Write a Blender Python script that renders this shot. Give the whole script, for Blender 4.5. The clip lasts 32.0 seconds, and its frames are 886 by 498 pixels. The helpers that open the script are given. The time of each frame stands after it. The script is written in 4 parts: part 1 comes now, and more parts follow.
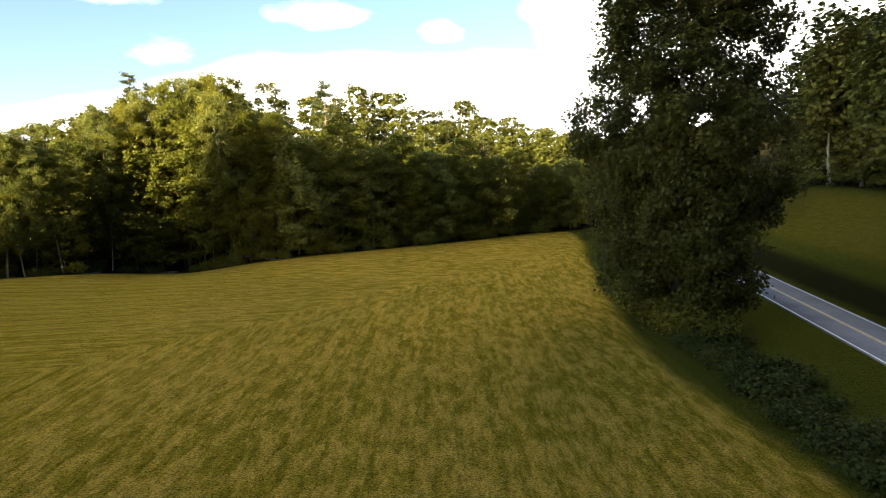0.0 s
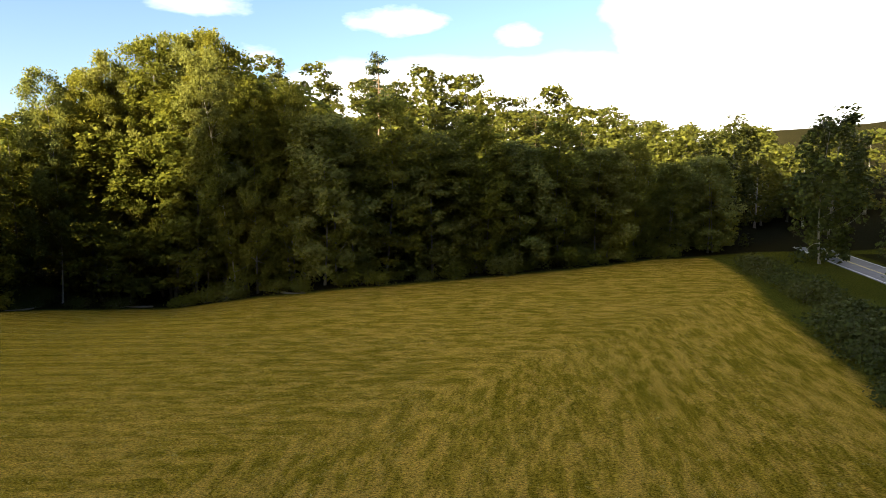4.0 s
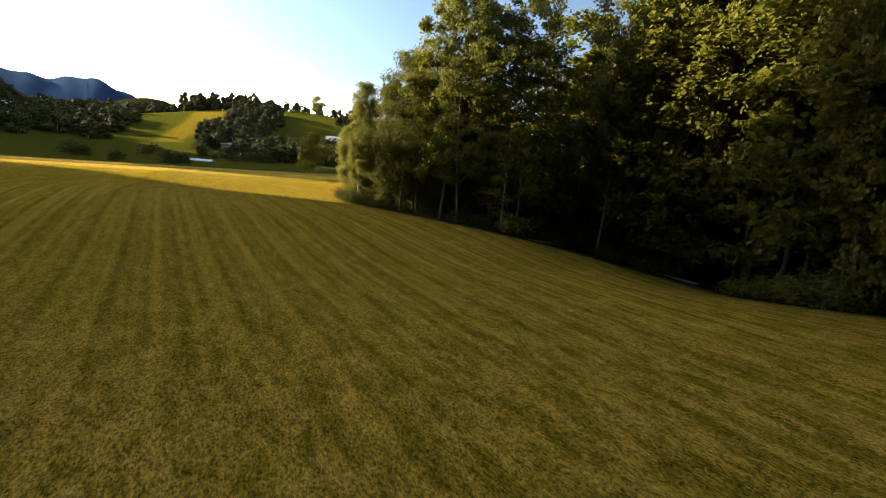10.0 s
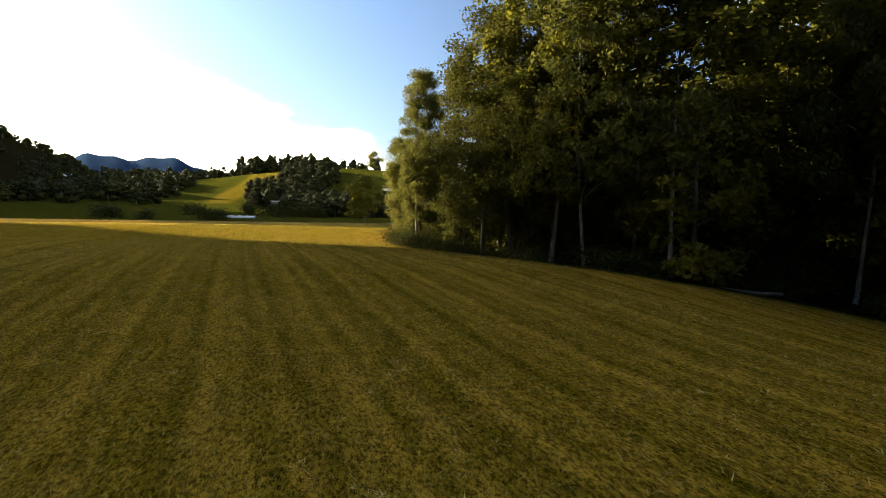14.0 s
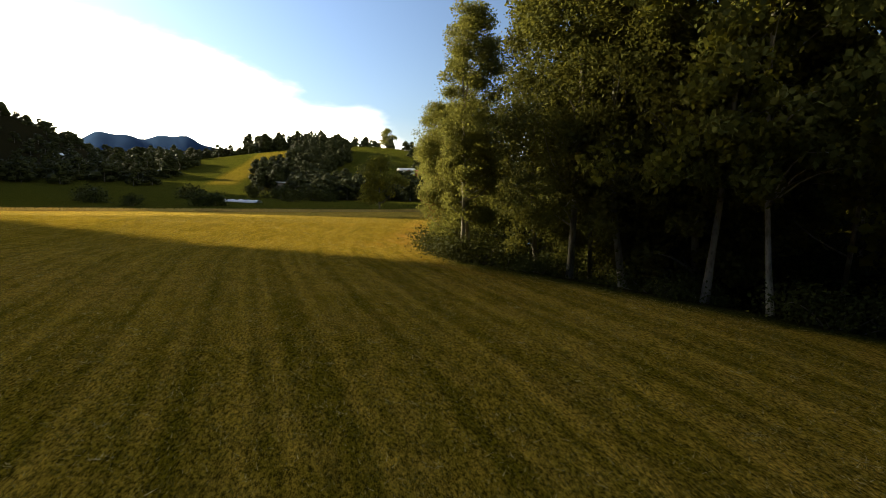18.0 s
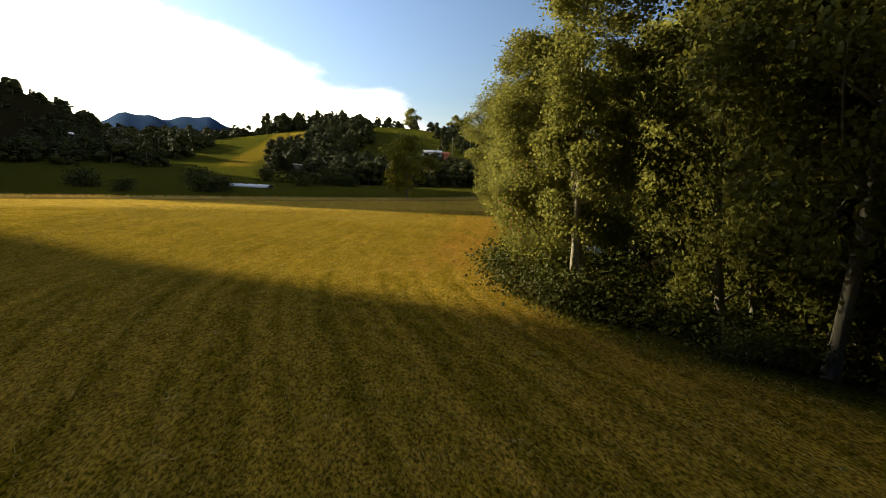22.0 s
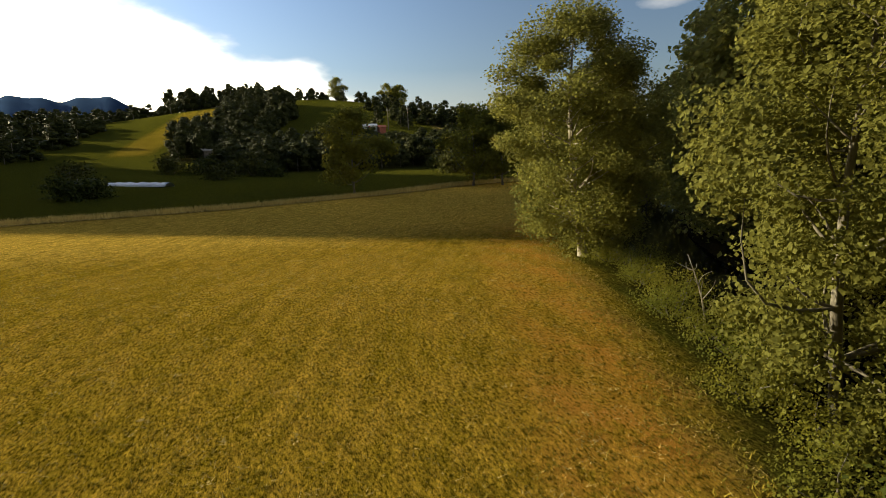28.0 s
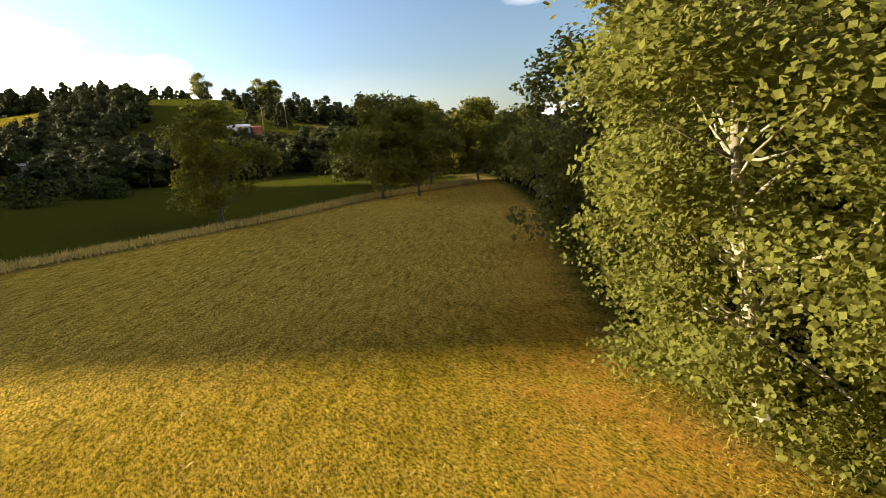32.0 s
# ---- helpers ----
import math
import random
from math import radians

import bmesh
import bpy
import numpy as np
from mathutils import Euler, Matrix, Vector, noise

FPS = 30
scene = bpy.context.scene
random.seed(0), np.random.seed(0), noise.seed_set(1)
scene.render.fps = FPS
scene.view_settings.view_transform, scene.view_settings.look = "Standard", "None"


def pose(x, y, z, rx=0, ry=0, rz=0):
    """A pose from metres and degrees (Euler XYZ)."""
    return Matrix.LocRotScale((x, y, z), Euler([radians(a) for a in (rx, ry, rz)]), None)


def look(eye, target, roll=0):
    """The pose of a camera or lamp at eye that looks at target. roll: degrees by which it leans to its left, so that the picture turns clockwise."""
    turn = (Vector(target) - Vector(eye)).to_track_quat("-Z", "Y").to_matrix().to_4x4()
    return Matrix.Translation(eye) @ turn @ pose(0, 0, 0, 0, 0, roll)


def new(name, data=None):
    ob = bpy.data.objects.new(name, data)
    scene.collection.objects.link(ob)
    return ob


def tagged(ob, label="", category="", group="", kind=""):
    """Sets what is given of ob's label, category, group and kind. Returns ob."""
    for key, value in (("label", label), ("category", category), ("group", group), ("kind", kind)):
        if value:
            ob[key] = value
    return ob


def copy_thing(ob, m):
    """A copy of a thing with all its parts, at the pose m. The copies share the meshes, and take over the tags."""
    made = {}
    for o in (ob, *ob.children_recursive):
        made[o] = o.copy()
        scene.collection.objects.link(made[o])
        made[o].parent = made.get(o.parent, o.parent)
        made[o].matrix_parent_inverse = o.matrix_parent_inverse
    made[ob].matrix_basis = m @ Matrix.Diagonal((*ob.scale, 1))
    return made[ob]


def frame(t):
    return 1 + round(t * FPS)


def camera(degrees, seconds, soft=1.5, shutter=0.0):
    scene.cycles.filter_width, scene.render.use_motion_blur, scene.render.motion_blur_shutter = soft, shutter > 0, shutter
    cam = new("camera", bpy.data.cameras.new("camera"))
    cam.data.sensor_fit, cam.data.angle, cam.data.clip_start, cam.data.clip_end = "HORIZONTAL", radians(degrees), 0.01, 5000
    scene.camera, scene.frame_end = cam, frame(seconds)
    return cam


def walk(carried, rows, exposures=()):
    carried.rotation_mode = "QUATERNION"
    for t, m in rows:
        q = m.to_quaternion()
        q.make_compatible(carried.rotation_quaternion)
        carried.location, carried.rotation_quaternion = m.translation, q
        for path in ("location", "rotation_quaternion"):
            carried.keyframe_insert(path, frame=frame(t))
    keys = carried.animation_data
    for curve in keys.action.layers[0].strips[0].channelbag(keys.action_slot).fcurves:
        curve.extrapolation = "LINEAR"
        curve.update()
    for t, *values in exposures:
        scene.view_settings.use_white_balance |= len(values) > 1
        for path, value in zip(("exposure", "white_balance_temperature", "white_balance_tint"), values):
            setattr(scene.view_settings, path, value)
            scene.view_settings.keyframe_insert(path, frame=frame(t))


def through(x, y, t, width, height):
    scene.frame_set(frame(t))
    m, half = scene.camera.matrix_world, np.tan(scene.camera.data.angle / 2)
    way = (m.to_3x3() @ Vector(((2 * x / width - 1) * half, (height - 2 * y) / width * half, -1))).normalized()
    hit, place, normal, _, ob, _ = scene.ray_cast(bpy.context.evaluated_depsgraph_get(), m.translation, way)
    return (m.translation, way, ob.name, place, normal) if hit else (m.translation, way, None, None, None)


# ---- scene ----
cam = camera(76.0, 32.0, soft=0.6)
PATH = [
    (0.0, -0.00, -0.00, 15.49, 81.92, 1.21, 0.00),
    (0.5, -0.72, 4.16, 15.56, 81.49, 0.98, 0.20),
    (1.0, -1.37, 8.15, 15.72, 81.61, 1.94, 0.07),
    (1.5, -1.87, 11.91, 15.90, 81.63, 2.71, -0.14),
    (2.0, -2.07, 15.74, 15.99, 81.30, 3.12, -1.07),
    (2.5, -2.19, 20.03, 15.77, 80.72, 2.24, -1.13),
    (4.5, -2.57, 39.89, 13.92, 83.22, -0.02, 12.43),
    (5.0, -2.79, 44.84, 13.36, 83.91, -0.87, 18.64),
    (5.5, -3.30, 49.62, 12.72, 84.76, -2.01, 26.55),
    (6.0, -4.34, 53.76, 12.06, 85.77, -2.90, 34.80),
    (6.5, -5.50, 56.99, 11.35, 84.66, -2.87, 43.00),
    (7.0, -6.66, 59.35, 10.63, 83.94, -3.84, 51.60),
    (7.5, -7.47, 60.88, 9.84, 84.23, -4.53, 58.12),
    (8.0, -7.81, 61.76, 9.08, 82.95, -4.98, 63.89),
    (8.5, -8.23, 62.48, 8.46, 81.64, -4.15, 67.34),
    (9.0, -9.07, 63.43, 7.98, 82.16, -3.75, 69.81),
    (9.5, -10.45, 64.47, 7.32, 83.05, -3.24, 70.50),
    (10.0, -12.29, 65.37, 6.48, 81.12, -4.43, 71.76),
    (10.5, -14.84, 66.19, 5.85, 82.28, -4.29, 72.64),
    (11.0, -17.95, 66.86, 5.14, 83.19, -3.20, 74.05),
    (11.5, -20.86, 67.44, 4.51, 82.10, -1.85, 75.36),
    (12.0, -23.76, 67.91, 4.19, 84.75, 0.75, 76.15),
    (12.5, -26.80, 68.50, 3.78, 85.85, 0.46, 76.52),
    (13.0, -29.61, 69.03, 3.53, 86.59, -0.22, 76.98),
    (13.5, -31.97, 69.38, 3.43, 86.61, -0.99, 77.43),
    (14.0, -33.84, 69.45, 3.50, 86.47, -1.07, 77.72),
    (14.5, -35.37, 69.39, 3.63, 86.51, -1.45, 77.98),
    (16.5, -42.93, 69.83, 4.16, 85.08, -0.22, 78.47),
    (17.0, -44.43, 69.85, 4.29, 84.45, -1.05, 78.60),
    (17.5, -45.95, 69.87, 4.39, 84.03, -1.00, 78.77),
    (18.0, -47.32, 69.81, 4.50, 84.28, -1.07, 78.89),
    (18.5, -48.62, 69.79, 4.60, 83.69, -0.29, 79.03),
    (19.0, -49.95, 69.75, 4.74, 82.78, -0.80, 79.17),
    (19.5, -51.32, 69.73, 4.88, 82.89, -0.55, 79.21),
    (20.0, -52.94, 69.87, 4.90, 82.61, -0.43, 79.33),
    (20.5, -54.92, 69.90, 4.90, 82.79, -1.57, 79.54),
    (21.0, -56.78, 69.92, 4.92, 82.75, -2.38, 80.06),
    (21.5, -58.65, 69.90, 4.90, 82.44, -2.07, 80.64),
    (22.0, -60.62, 70.03, 4.84, 82.52, -1.52, 81.02),
    (22.5, -62.78, 70.00, 4.91, 83.41, -2.97, 81.48),
    (23.0, -64.62, 69.95, 4.96, 83.37, -2.47, 81.74),
    (23.5, -66.33, 69.94, 5.10, 82.78, -2.68, 82.10),
    (24.0, -68.02, 69.88, 5.31, 82.20, -1.36, 81.98),
    (24.5, -69.43, 69.84, 5.51, 81.95, -0.51, 80.17),
    (26.5, -74.51, 69.49, 6.00, 80.48, 0.33, 73.96),
    (27.0, -75.88, 69.48, 6.19, 79.74, 1.31, 73.62),
    (27.5, -77.72, 69.63, 6.25, 79.06, 2.28, 73.24),
    (28.0, -79.57, 69.78, 6.33, 79.49, 1.50, 73.67),
    (28.5, -81.41, 69.96, 6.38, 80.12, 0.60, 73.93),
    (29.0, -83.24, 70.21, 6.44, 79.45, 0.99, 74.00),
    (29.5, -85.08, 70.45, 6.54, 79.09, 1.72, 73.41),
    (30.0, -86.93, 70.74, 6.63, 79.30, 1.76, 73.06),
    (30.5, -88.76, 71.09, 6.71, 78.90, 2.37, 70.03),
    (31.0, -90.64, 71.55, 6.75, 78.41, 2.79, 65.90),
    (31.5, -92.41, 71.88, 6.92, 78.78, 3.04, 64.05),
    (32.0, -94.31, 72.54, 6.91, 78.55, 3.67, 61.85),
]
walk(cam, [(t, pose(*p)) for t, *p in PATH], [(0.0, 2.65), (2.0, 2.45), (5.0, 2.6), (7.0, 2.75), (8.0, 2.7), (9.0, 2.25), (10.5, 1.9), (13.0, 1.7), (17.0, 1.25), (20.0, 1.2), (23.0, 1.05), (26.5, 0.85), (28.0, 0.85), (30.0, 1.1), (31.0, 1.35), (32.0, 1.7)])

# ---- world, sun ----
SUN_TO = Vector((-0.545, -0.811, 0.300)).normalized()
world = bpy.data.worlds.new("evening_sky")
scene.world = world
world.use_nodes = True
wn, wl = world.node_tree.nodes, world.node_tree.links
wn.clear()
w_out = wn.new("ShaderNodeOutputWorld")
w_bg = wn.new("ShaderNodeBackground")
w_sky = wn.new("ShaderNodeTexSky")
w_sky.sky_type = "NISHITA"
w_sky.sun_disc = False
w_sky.sun_elevation = math.asin(SUN_TO.z)
w_sky.sun_rotation = math.atan2(SUN_TO.x, SUN_TO.y)
w_sky.air_density, w_sky.dust_density, w_sky.ozone_density = 1.0, 1.2, 1.5
w_co = wn.new("ShaderNodeTexCoord")
w_map = wn.new("ShaderNodeMapping")
w_map.inputs["Scale"].default_value = (1.0, 1.0, 2.6)
w_noise = wn.new("ShaderNodeTexNoise")
w_noise.inputs["Scale"].default_value = 2.6
w_noise.inputs["Detail"].default_value = 9.0
w_noise.inputs["Roughness"].default_value = 0.50


def w_math(op, a, b=0.0, clamp=False):
    x = wn.new("ShaderNodeMath")
    x.operation, x.use_clamp = op, clamp
    for i, v in enumerate((a, b)):
        if isinstance(v, (int, float)):
            x.inputs[i].default_value = v
        else:
            wl.new(v, x.inputs[i])
    return x.outputs[0]


def w_toward(direction, lo, hi):
    """How far the sky's direction leans to this one, 0 to 1."""
    d = wn.new("ShaderNodeVectorMath")
    d.operation = "DOT_PRODUCT"
    d.inputs[1].default_value = Vector(direction).normalized()
    wl.new(w_co.outputs["Generated"], d.inputs[0])
    return w_math("MULTIPLY", w_math("SUBTRACT", d.outputs["Value"], lo), 1 / (hi - lo), True)


wl.new(w_co.outputs["Generated"], w_map.inputs["Vector"])
wl.new(w_map.outputs["Vector"], w_noise.inputs["Vector"])
w_up = wn.new("ShaderNodeSeparateXYZ")
wl.new(w_co.outputs["Generated"], w_up.inputs["Vector"])
# bright haze on the sun's side, a cloud bank in the north-east, pale haze low down, small clouds elsewhere


def w_plane(direction, offset, soft, rough):
    """Cover on one side of a slanting line across the sky, its edge broken by noise."""
    d = wn.new("ShaderNodeVectorMath")
    d.operation = "DOT_PRODUCT"
    d.inputs[1].default_value = direction
    wl.new(w_co.outputs["Generated"], d.inputs[0])
    edge = w_math("ADD", w_math("ADD", d.outputs["Value"], offset), w_math("MULTIPLY", w_math("SUBTRACT", w_noise.outputs["Fac"], 0.5), rough))
    return w_math("MULTIPLY", edge, 1 / soft, True)


def w_dir(yaw, el):
    """A direction in the sky; yaw in degrees from north to west."""
    y, e = radians(yaw), radians(el)
    return Vector((-math.sin(y) * math.cos(e), math.cos(y) * math.cos(e), math.sin(e)))


def w_puff(yaw, el, half_w, half_h):
    """A small ragged cloud."""
    d = w_dir(yaw, el)
    side = Vector((0, 0, 1)).cross(d).normalized()
    total = None
    for axis, half in ((side, half_w), (d.cross(side), half_h)):
        v = wn.new("ShaderNodeVectorMath")
        v.operation = "DOT_PRODUCT"
        v.inputs[1].default_value = axis
        wl.new(w_co.outputs["Generated"], v.inputs[0])
        q = w_math("DIVIDE", w_math("SUBTRACT", v.outputs["Value"], d.dot(axis)), math.sin(radians(half)))
        q = w_math("MULTIPLY", q, q)
        total = q if total is None else w_math("ADD", total, q)
    front = w_toward(d, 0.5, 0.9)
    ragged = w_math("MULTIPLY", w_math("SUBTRACT", w_wisp.outputs["Fac"], 0.5), 4.2)
    return w_math("MULTIPLY", front, w_math("MULTIPLY", w_math("ADD", w_math("SUBTRACT", 0.75, total), ragged), 0.36, True))


w_wisp = wn.new("ShaderNodeTexNoise")
w_wisp.inputs["Scale"].default_value = 7.0
w_wisp.inputs["Detail"].default_value = 8.0
w_wisp.inputs["Roughness"].default_value = 0.58
wl.new(w_map.outputs["Vector"], w_wisp.inputs["Vector"])

edge = w_dir(103.2, 13.9).cross(w_dir(89.5, 6.8)).normalized()
if edge.dot(w_dir(115, 8)) < 0:
    edge.negate()
glare = w_math("MAXIMUM", w_plane(edge, 0.0, 0.085, 0.36), w_plane(edge, -0.10, 0.10, 0.10))
bank = w_math("MULTIPLY", w_plane((1.0, 0.0, 0.0), -0.15, 0.06, 0.22), w_toward((0.3, 0.9, 0.2), 0.5, 0.8))
# low haze: thick in the north-east, thin in the west
low_east = w_math("MINIMUM", w_plane((0.31, 0.0, -1.0), 0.285, 0.05, 0.10), w_plane((0.0, 0.0, -1.0), 0.195, 0.05, 0.12))
low_west = w_math("MULTIPLY", w_plane((0.0, 0.0, -1.0), 0.12, 0.16, 0.06), w_math("MULTIPLY", w_toward((-1.0, 0.05, 0.0), 0.82, 1.0), 0.65))
low = w_math("MAXIMUM", w_math("MULTIPLY", low_east, w_toward((0.0, 1.0, 0.0), 0.3, 0.6)), low_west)
puffs = 0.0
for yaw, el, hw, hh in ((30.0, 15.2, 4.5, 1.4), (26.5, 10.6, 3.8, 1.8), (12.0, 14.5, 4.6, 1.6), (0.0, 12.9, 2.4, 1.2), (51.0, 18.0, 7.5, 3.4), (41.0, 17.4, 3.6, 1.2), (53.0, 11.8, 2.6, 0.7), (35.0, 19.0, 3.0, 0.8)):
    puffs = w_math("MAXIMUM", puffs, w_puff(yaw, el, hw, hh))
w_fac = w_math("MAXIMUM", w_math("MAXIMUM", glare, bank), w_math("MAXIMUM", low, puffs))
w_mix = wn.new("ShaderNodeMixRGB")
w_cloud = wn.new("ShaderNodeMixRGB")
w_cloud.inputs["Color1"].default_value = (7.4, 7.2, 6.8, 1)
w_cloud.inputs["Color2"].default_value = (62.0, 54.0, 40.0, 1)
w_bg.inputs["Strength"].default_value = 0.075
# the sky is brighter on the sun's side
w_gain = wn.new("ShaderNodeMixRGB")
w_gain.inputs["Color1"].default_value = (0.64, 0.66, 0.72, 1)
w_gain.inputs["Color2"].default_value = (1.20, 1.32, 1.56, 1)
w_tone = wn.new("ShaderNodeMixRGB")
w_tone.blend_type = "MULTIPLY"
w_tone.inputs["Fac"].default_value = 1.0
west_side = w_toward((-0.85, -0.5, 0.2), 0.35, 1.0)
wl.new(w_math("MULTIPLY", west_side, west_side), w_gain.inputs["Fac"])
wl.new(w_sky.outputs["Color"], w_tone.inputs["Color1"])
wl.new(w_gain.outputs["Color"], w_tone.inputs["Color2"])
wl.new(glare, w_cloud.inputs["Fac"])
wl.new(w_fac, w_mix.inputs["Fac"])
wl.new(w_tone.outputs["Color"], w_mix.inputs["Color1"])
wl.new(w_cloud.outputs["Color"], w_mix.inputs["Color2"])
wl.new(w_mix.outputs["Color"], w_bg.inputs["Color"])
wl.new(w_bg.outputs["Background"], w_out.inputs["Surface"])

sun = new("sun", bpy.data.lights.new("sun", "SUN"))
sun.data.energy, sun.data.angle, sun.data.color = 4.6, radians(0.7), (1.0, 0.87, 0.55)
sun.matrix_world = look(SUN_TO * 300, (0, 0, 0))


# ---- materials ----
def mat(name):
    m = bpy.data.materials.new(name)
    m.use_nodes = True
    n, l = m.node_tree.nodes, m.node_tree.links
    return m, n, l, n["Principled BSDF"]


def mixed(n, l, fac, a, b, mode="MIX"):
    x = n.new("ShaderNodeMixRGB")
    x.blend_type = mode
    for key, v in (("Fac", fac), ("Color1", a), ("Color2", b)):
        if isinstance(v, (int, float)):
            x.inputs[key].default_value = v
        elif isinstance(v, tuple):
            x.inputs[key].default_value = (*v, 1)
        else:
            l.new(v, x.inputs[key])
    return x.outputs["Color"]


def ramp(n, l, fac, lo, hi):
    r = n.new("ShaderNodeMapRange")
    r.inputs["From Min"].default_value, r.inputs["From Max"].default_value = lo, hi
    l.new(fac, r.inputs["Value"])
    return r.outputs["Result"]


def noisy(n, l, scale, detail=4.0, rough=0.55, vec=None, stretch=None):
    t = n.new("ShaderNodeTexNoise")
    t.inputs["Scale"].default_value, t.inputs["Detail"].default_value = scale, detail
    t.inputs["Roughness"].default_value = rough
    if vec is None:
        vec = n.new("ShaderNodeTexCoord").outputs["Object"]
    if stretch:
        mp = n.new("ShaderNodeMapping")
        mp.inputs["Scale"].default_value = stretch
        l.new(vec, mp.inputs["Vector"])
        vec = mp.outputs["Vector"]
    l.new(vec, t.inputs["Vector"])
    return t.outputs["Fac"]


def math_node(n, l, op, a, b=None):
    x = n.new("ShaderNodeMath")
    x.operation = op
    for i, v in enumerate((a, b)):
        if v is None:
            continue
        if isinstance(v, (int, float)):
            x.inputs[i].default_value = v
        else:
            l.new(v, x.inputs[i])
    return x.outputs[0]


def bumped(n, l, p, height, strength, distance):
    b = n.new("ShaderNodeBump")
    b.inputs["Strength"].default_value, b.inputs["Distance"].default_value = strength, distance
    l.new(height, b.inputs["Height"])
    l.new(b.outputs["Normal"], p.inputs["Normal"])


def leaf_mat(name, dark, light, yellow, through=0.35):
    m, n, l, p = mat(name)
    geo, info = n.new("ShaderNodeNewGeometry"), n.new("ShaderNodeObjectInfo")
    c = mixed(n, l, geo.outputs["Random Per Island"], dark, light)
    c = mixed(n, l, math_node(n, l, "MULTIPLY", info.outputs["Random"], 0.6), c, yellow)
    l.new(c, p.inputs["Base Color"])
    p.inputs["Roughness"].default_value = 0.6
    p.inputs["Specular IOR Level"].default_value = 0.06
    t = n.new("ShaderNodeBsdfTranslucent")
    l.new(mixed(n, l, 0.5, c, tuple(min(1, 1.6 * v) for v in yellow)), t.inputs["Color"])
    s = n.new("ShaderNodeMixShader")
    s.inputs["Fac"].default_value = through
    l.new(p.outputs["BSDF"], s.inputs[1])
    l.new(t.outputs["BSDF"], s.inputs[2])
    l.new(s.outputs["Shader"], n["Material Output"].inputs["Surface"])
    return m


def bark_mat(name, a, b, c):
    m, n, l, p = mat(name)
    k = noisy(n, l, 2.2, 6, 0.6, stretch=(1, 1, 0.45))
    g = noisy(n, l, 14.0, 4, 0.6, stretch=(1, 1, 0.3))
    col = mixed(n, l, ramp(n, l, k, 0.40, 0.60), a, b)
    col = mixed(n, l, ramp(n, l, g, 0.52, 0.75), col, c)
    l.new(col, p.inputs["Base Color"])
    p.inputs["Roughness"].default_value = 0.9
    bumped(n, l, p, g, 0.6, 0.03)
    return m


LEAF = leaf_mat("broad_leaves", (0.062, 0.080, 0.014), (0.170, 0.186, 0.028), (0.21, 0.185, 0.022), 0.48)
LEAF_LIGHT = leaf_mat("light_leaves", (0.085, 0.100, 0.024), (0.195, 0.206, 0.048), (0.215, 0.200, 0.042), 0.46)
# darker copy of the leaves, with deep shade put into the colour
LEAF_DARK = leaf_mat("leaves_toned_for_shade", (0.020, 0.030, 0.006), (0.060, 0.072, 0.012), (0.075, 0.070, 0.012), 0.15)
LEAF_MID = leaf_mat("bank_leaves", (0.038, 0.050, 0.010), (0.120, 0.130, 0.024), (0.130, 0.118, 0.022), 0.38)
# leaf tone lowered so the road-bank tree carries its shade in the colour
LEAF_BANK = leaf_mat("road_bank_shade_leaves", (0.022, 0.031, 0.007), (0.070, 0.078, 0.015), (0.085, 0.080, 0.015), 0.2)
LEAF_DEAD = leaf_mat("withered_leaves", (0.13, 0.055, 0.018), (0.26, 0.12, 0.035), (0.24, 0.13, 0.04), 0.25)
# dark tone stands in for shade on the western hill trees
LEAF_HILL = leaf_mat("valley_shade_leaves", (0.022, 0.031, 0.008), (0.050, 0.058, 0.014), (0.052, 0.052, 0.014), 0.06)
LEAF_FAR = leaf_mat("hill_leaves", (0.040, 0.052, 0.010), (0.120, 0.120, 0.020), (0.17, 0.14, 0.020))
NEEDLE = leaf_mat("pine_needles", (0.030, 0.045, 0.014), (0.070, 0.080, 0.026), (0.09, 0.085, 0.024), 0.15)
BARK = bark_mat("grey_bark", (0.12, 0.105, 0.08), (0.22, 0.20, 0.155), (0.07, 0.06, 0.04))
BARK_PALE = bark_mat("sycamore_bark", (0.20, 0.17, 0.12), (0.44, 0.40, 0.31), (0.11, 0.09, 0.06))
BARK_PINE = bark_mat("pine_bark", (0.20, 0.12, 0.07), (0.32, 0.21, 0.13), (0.09, 0.06, 0.04))


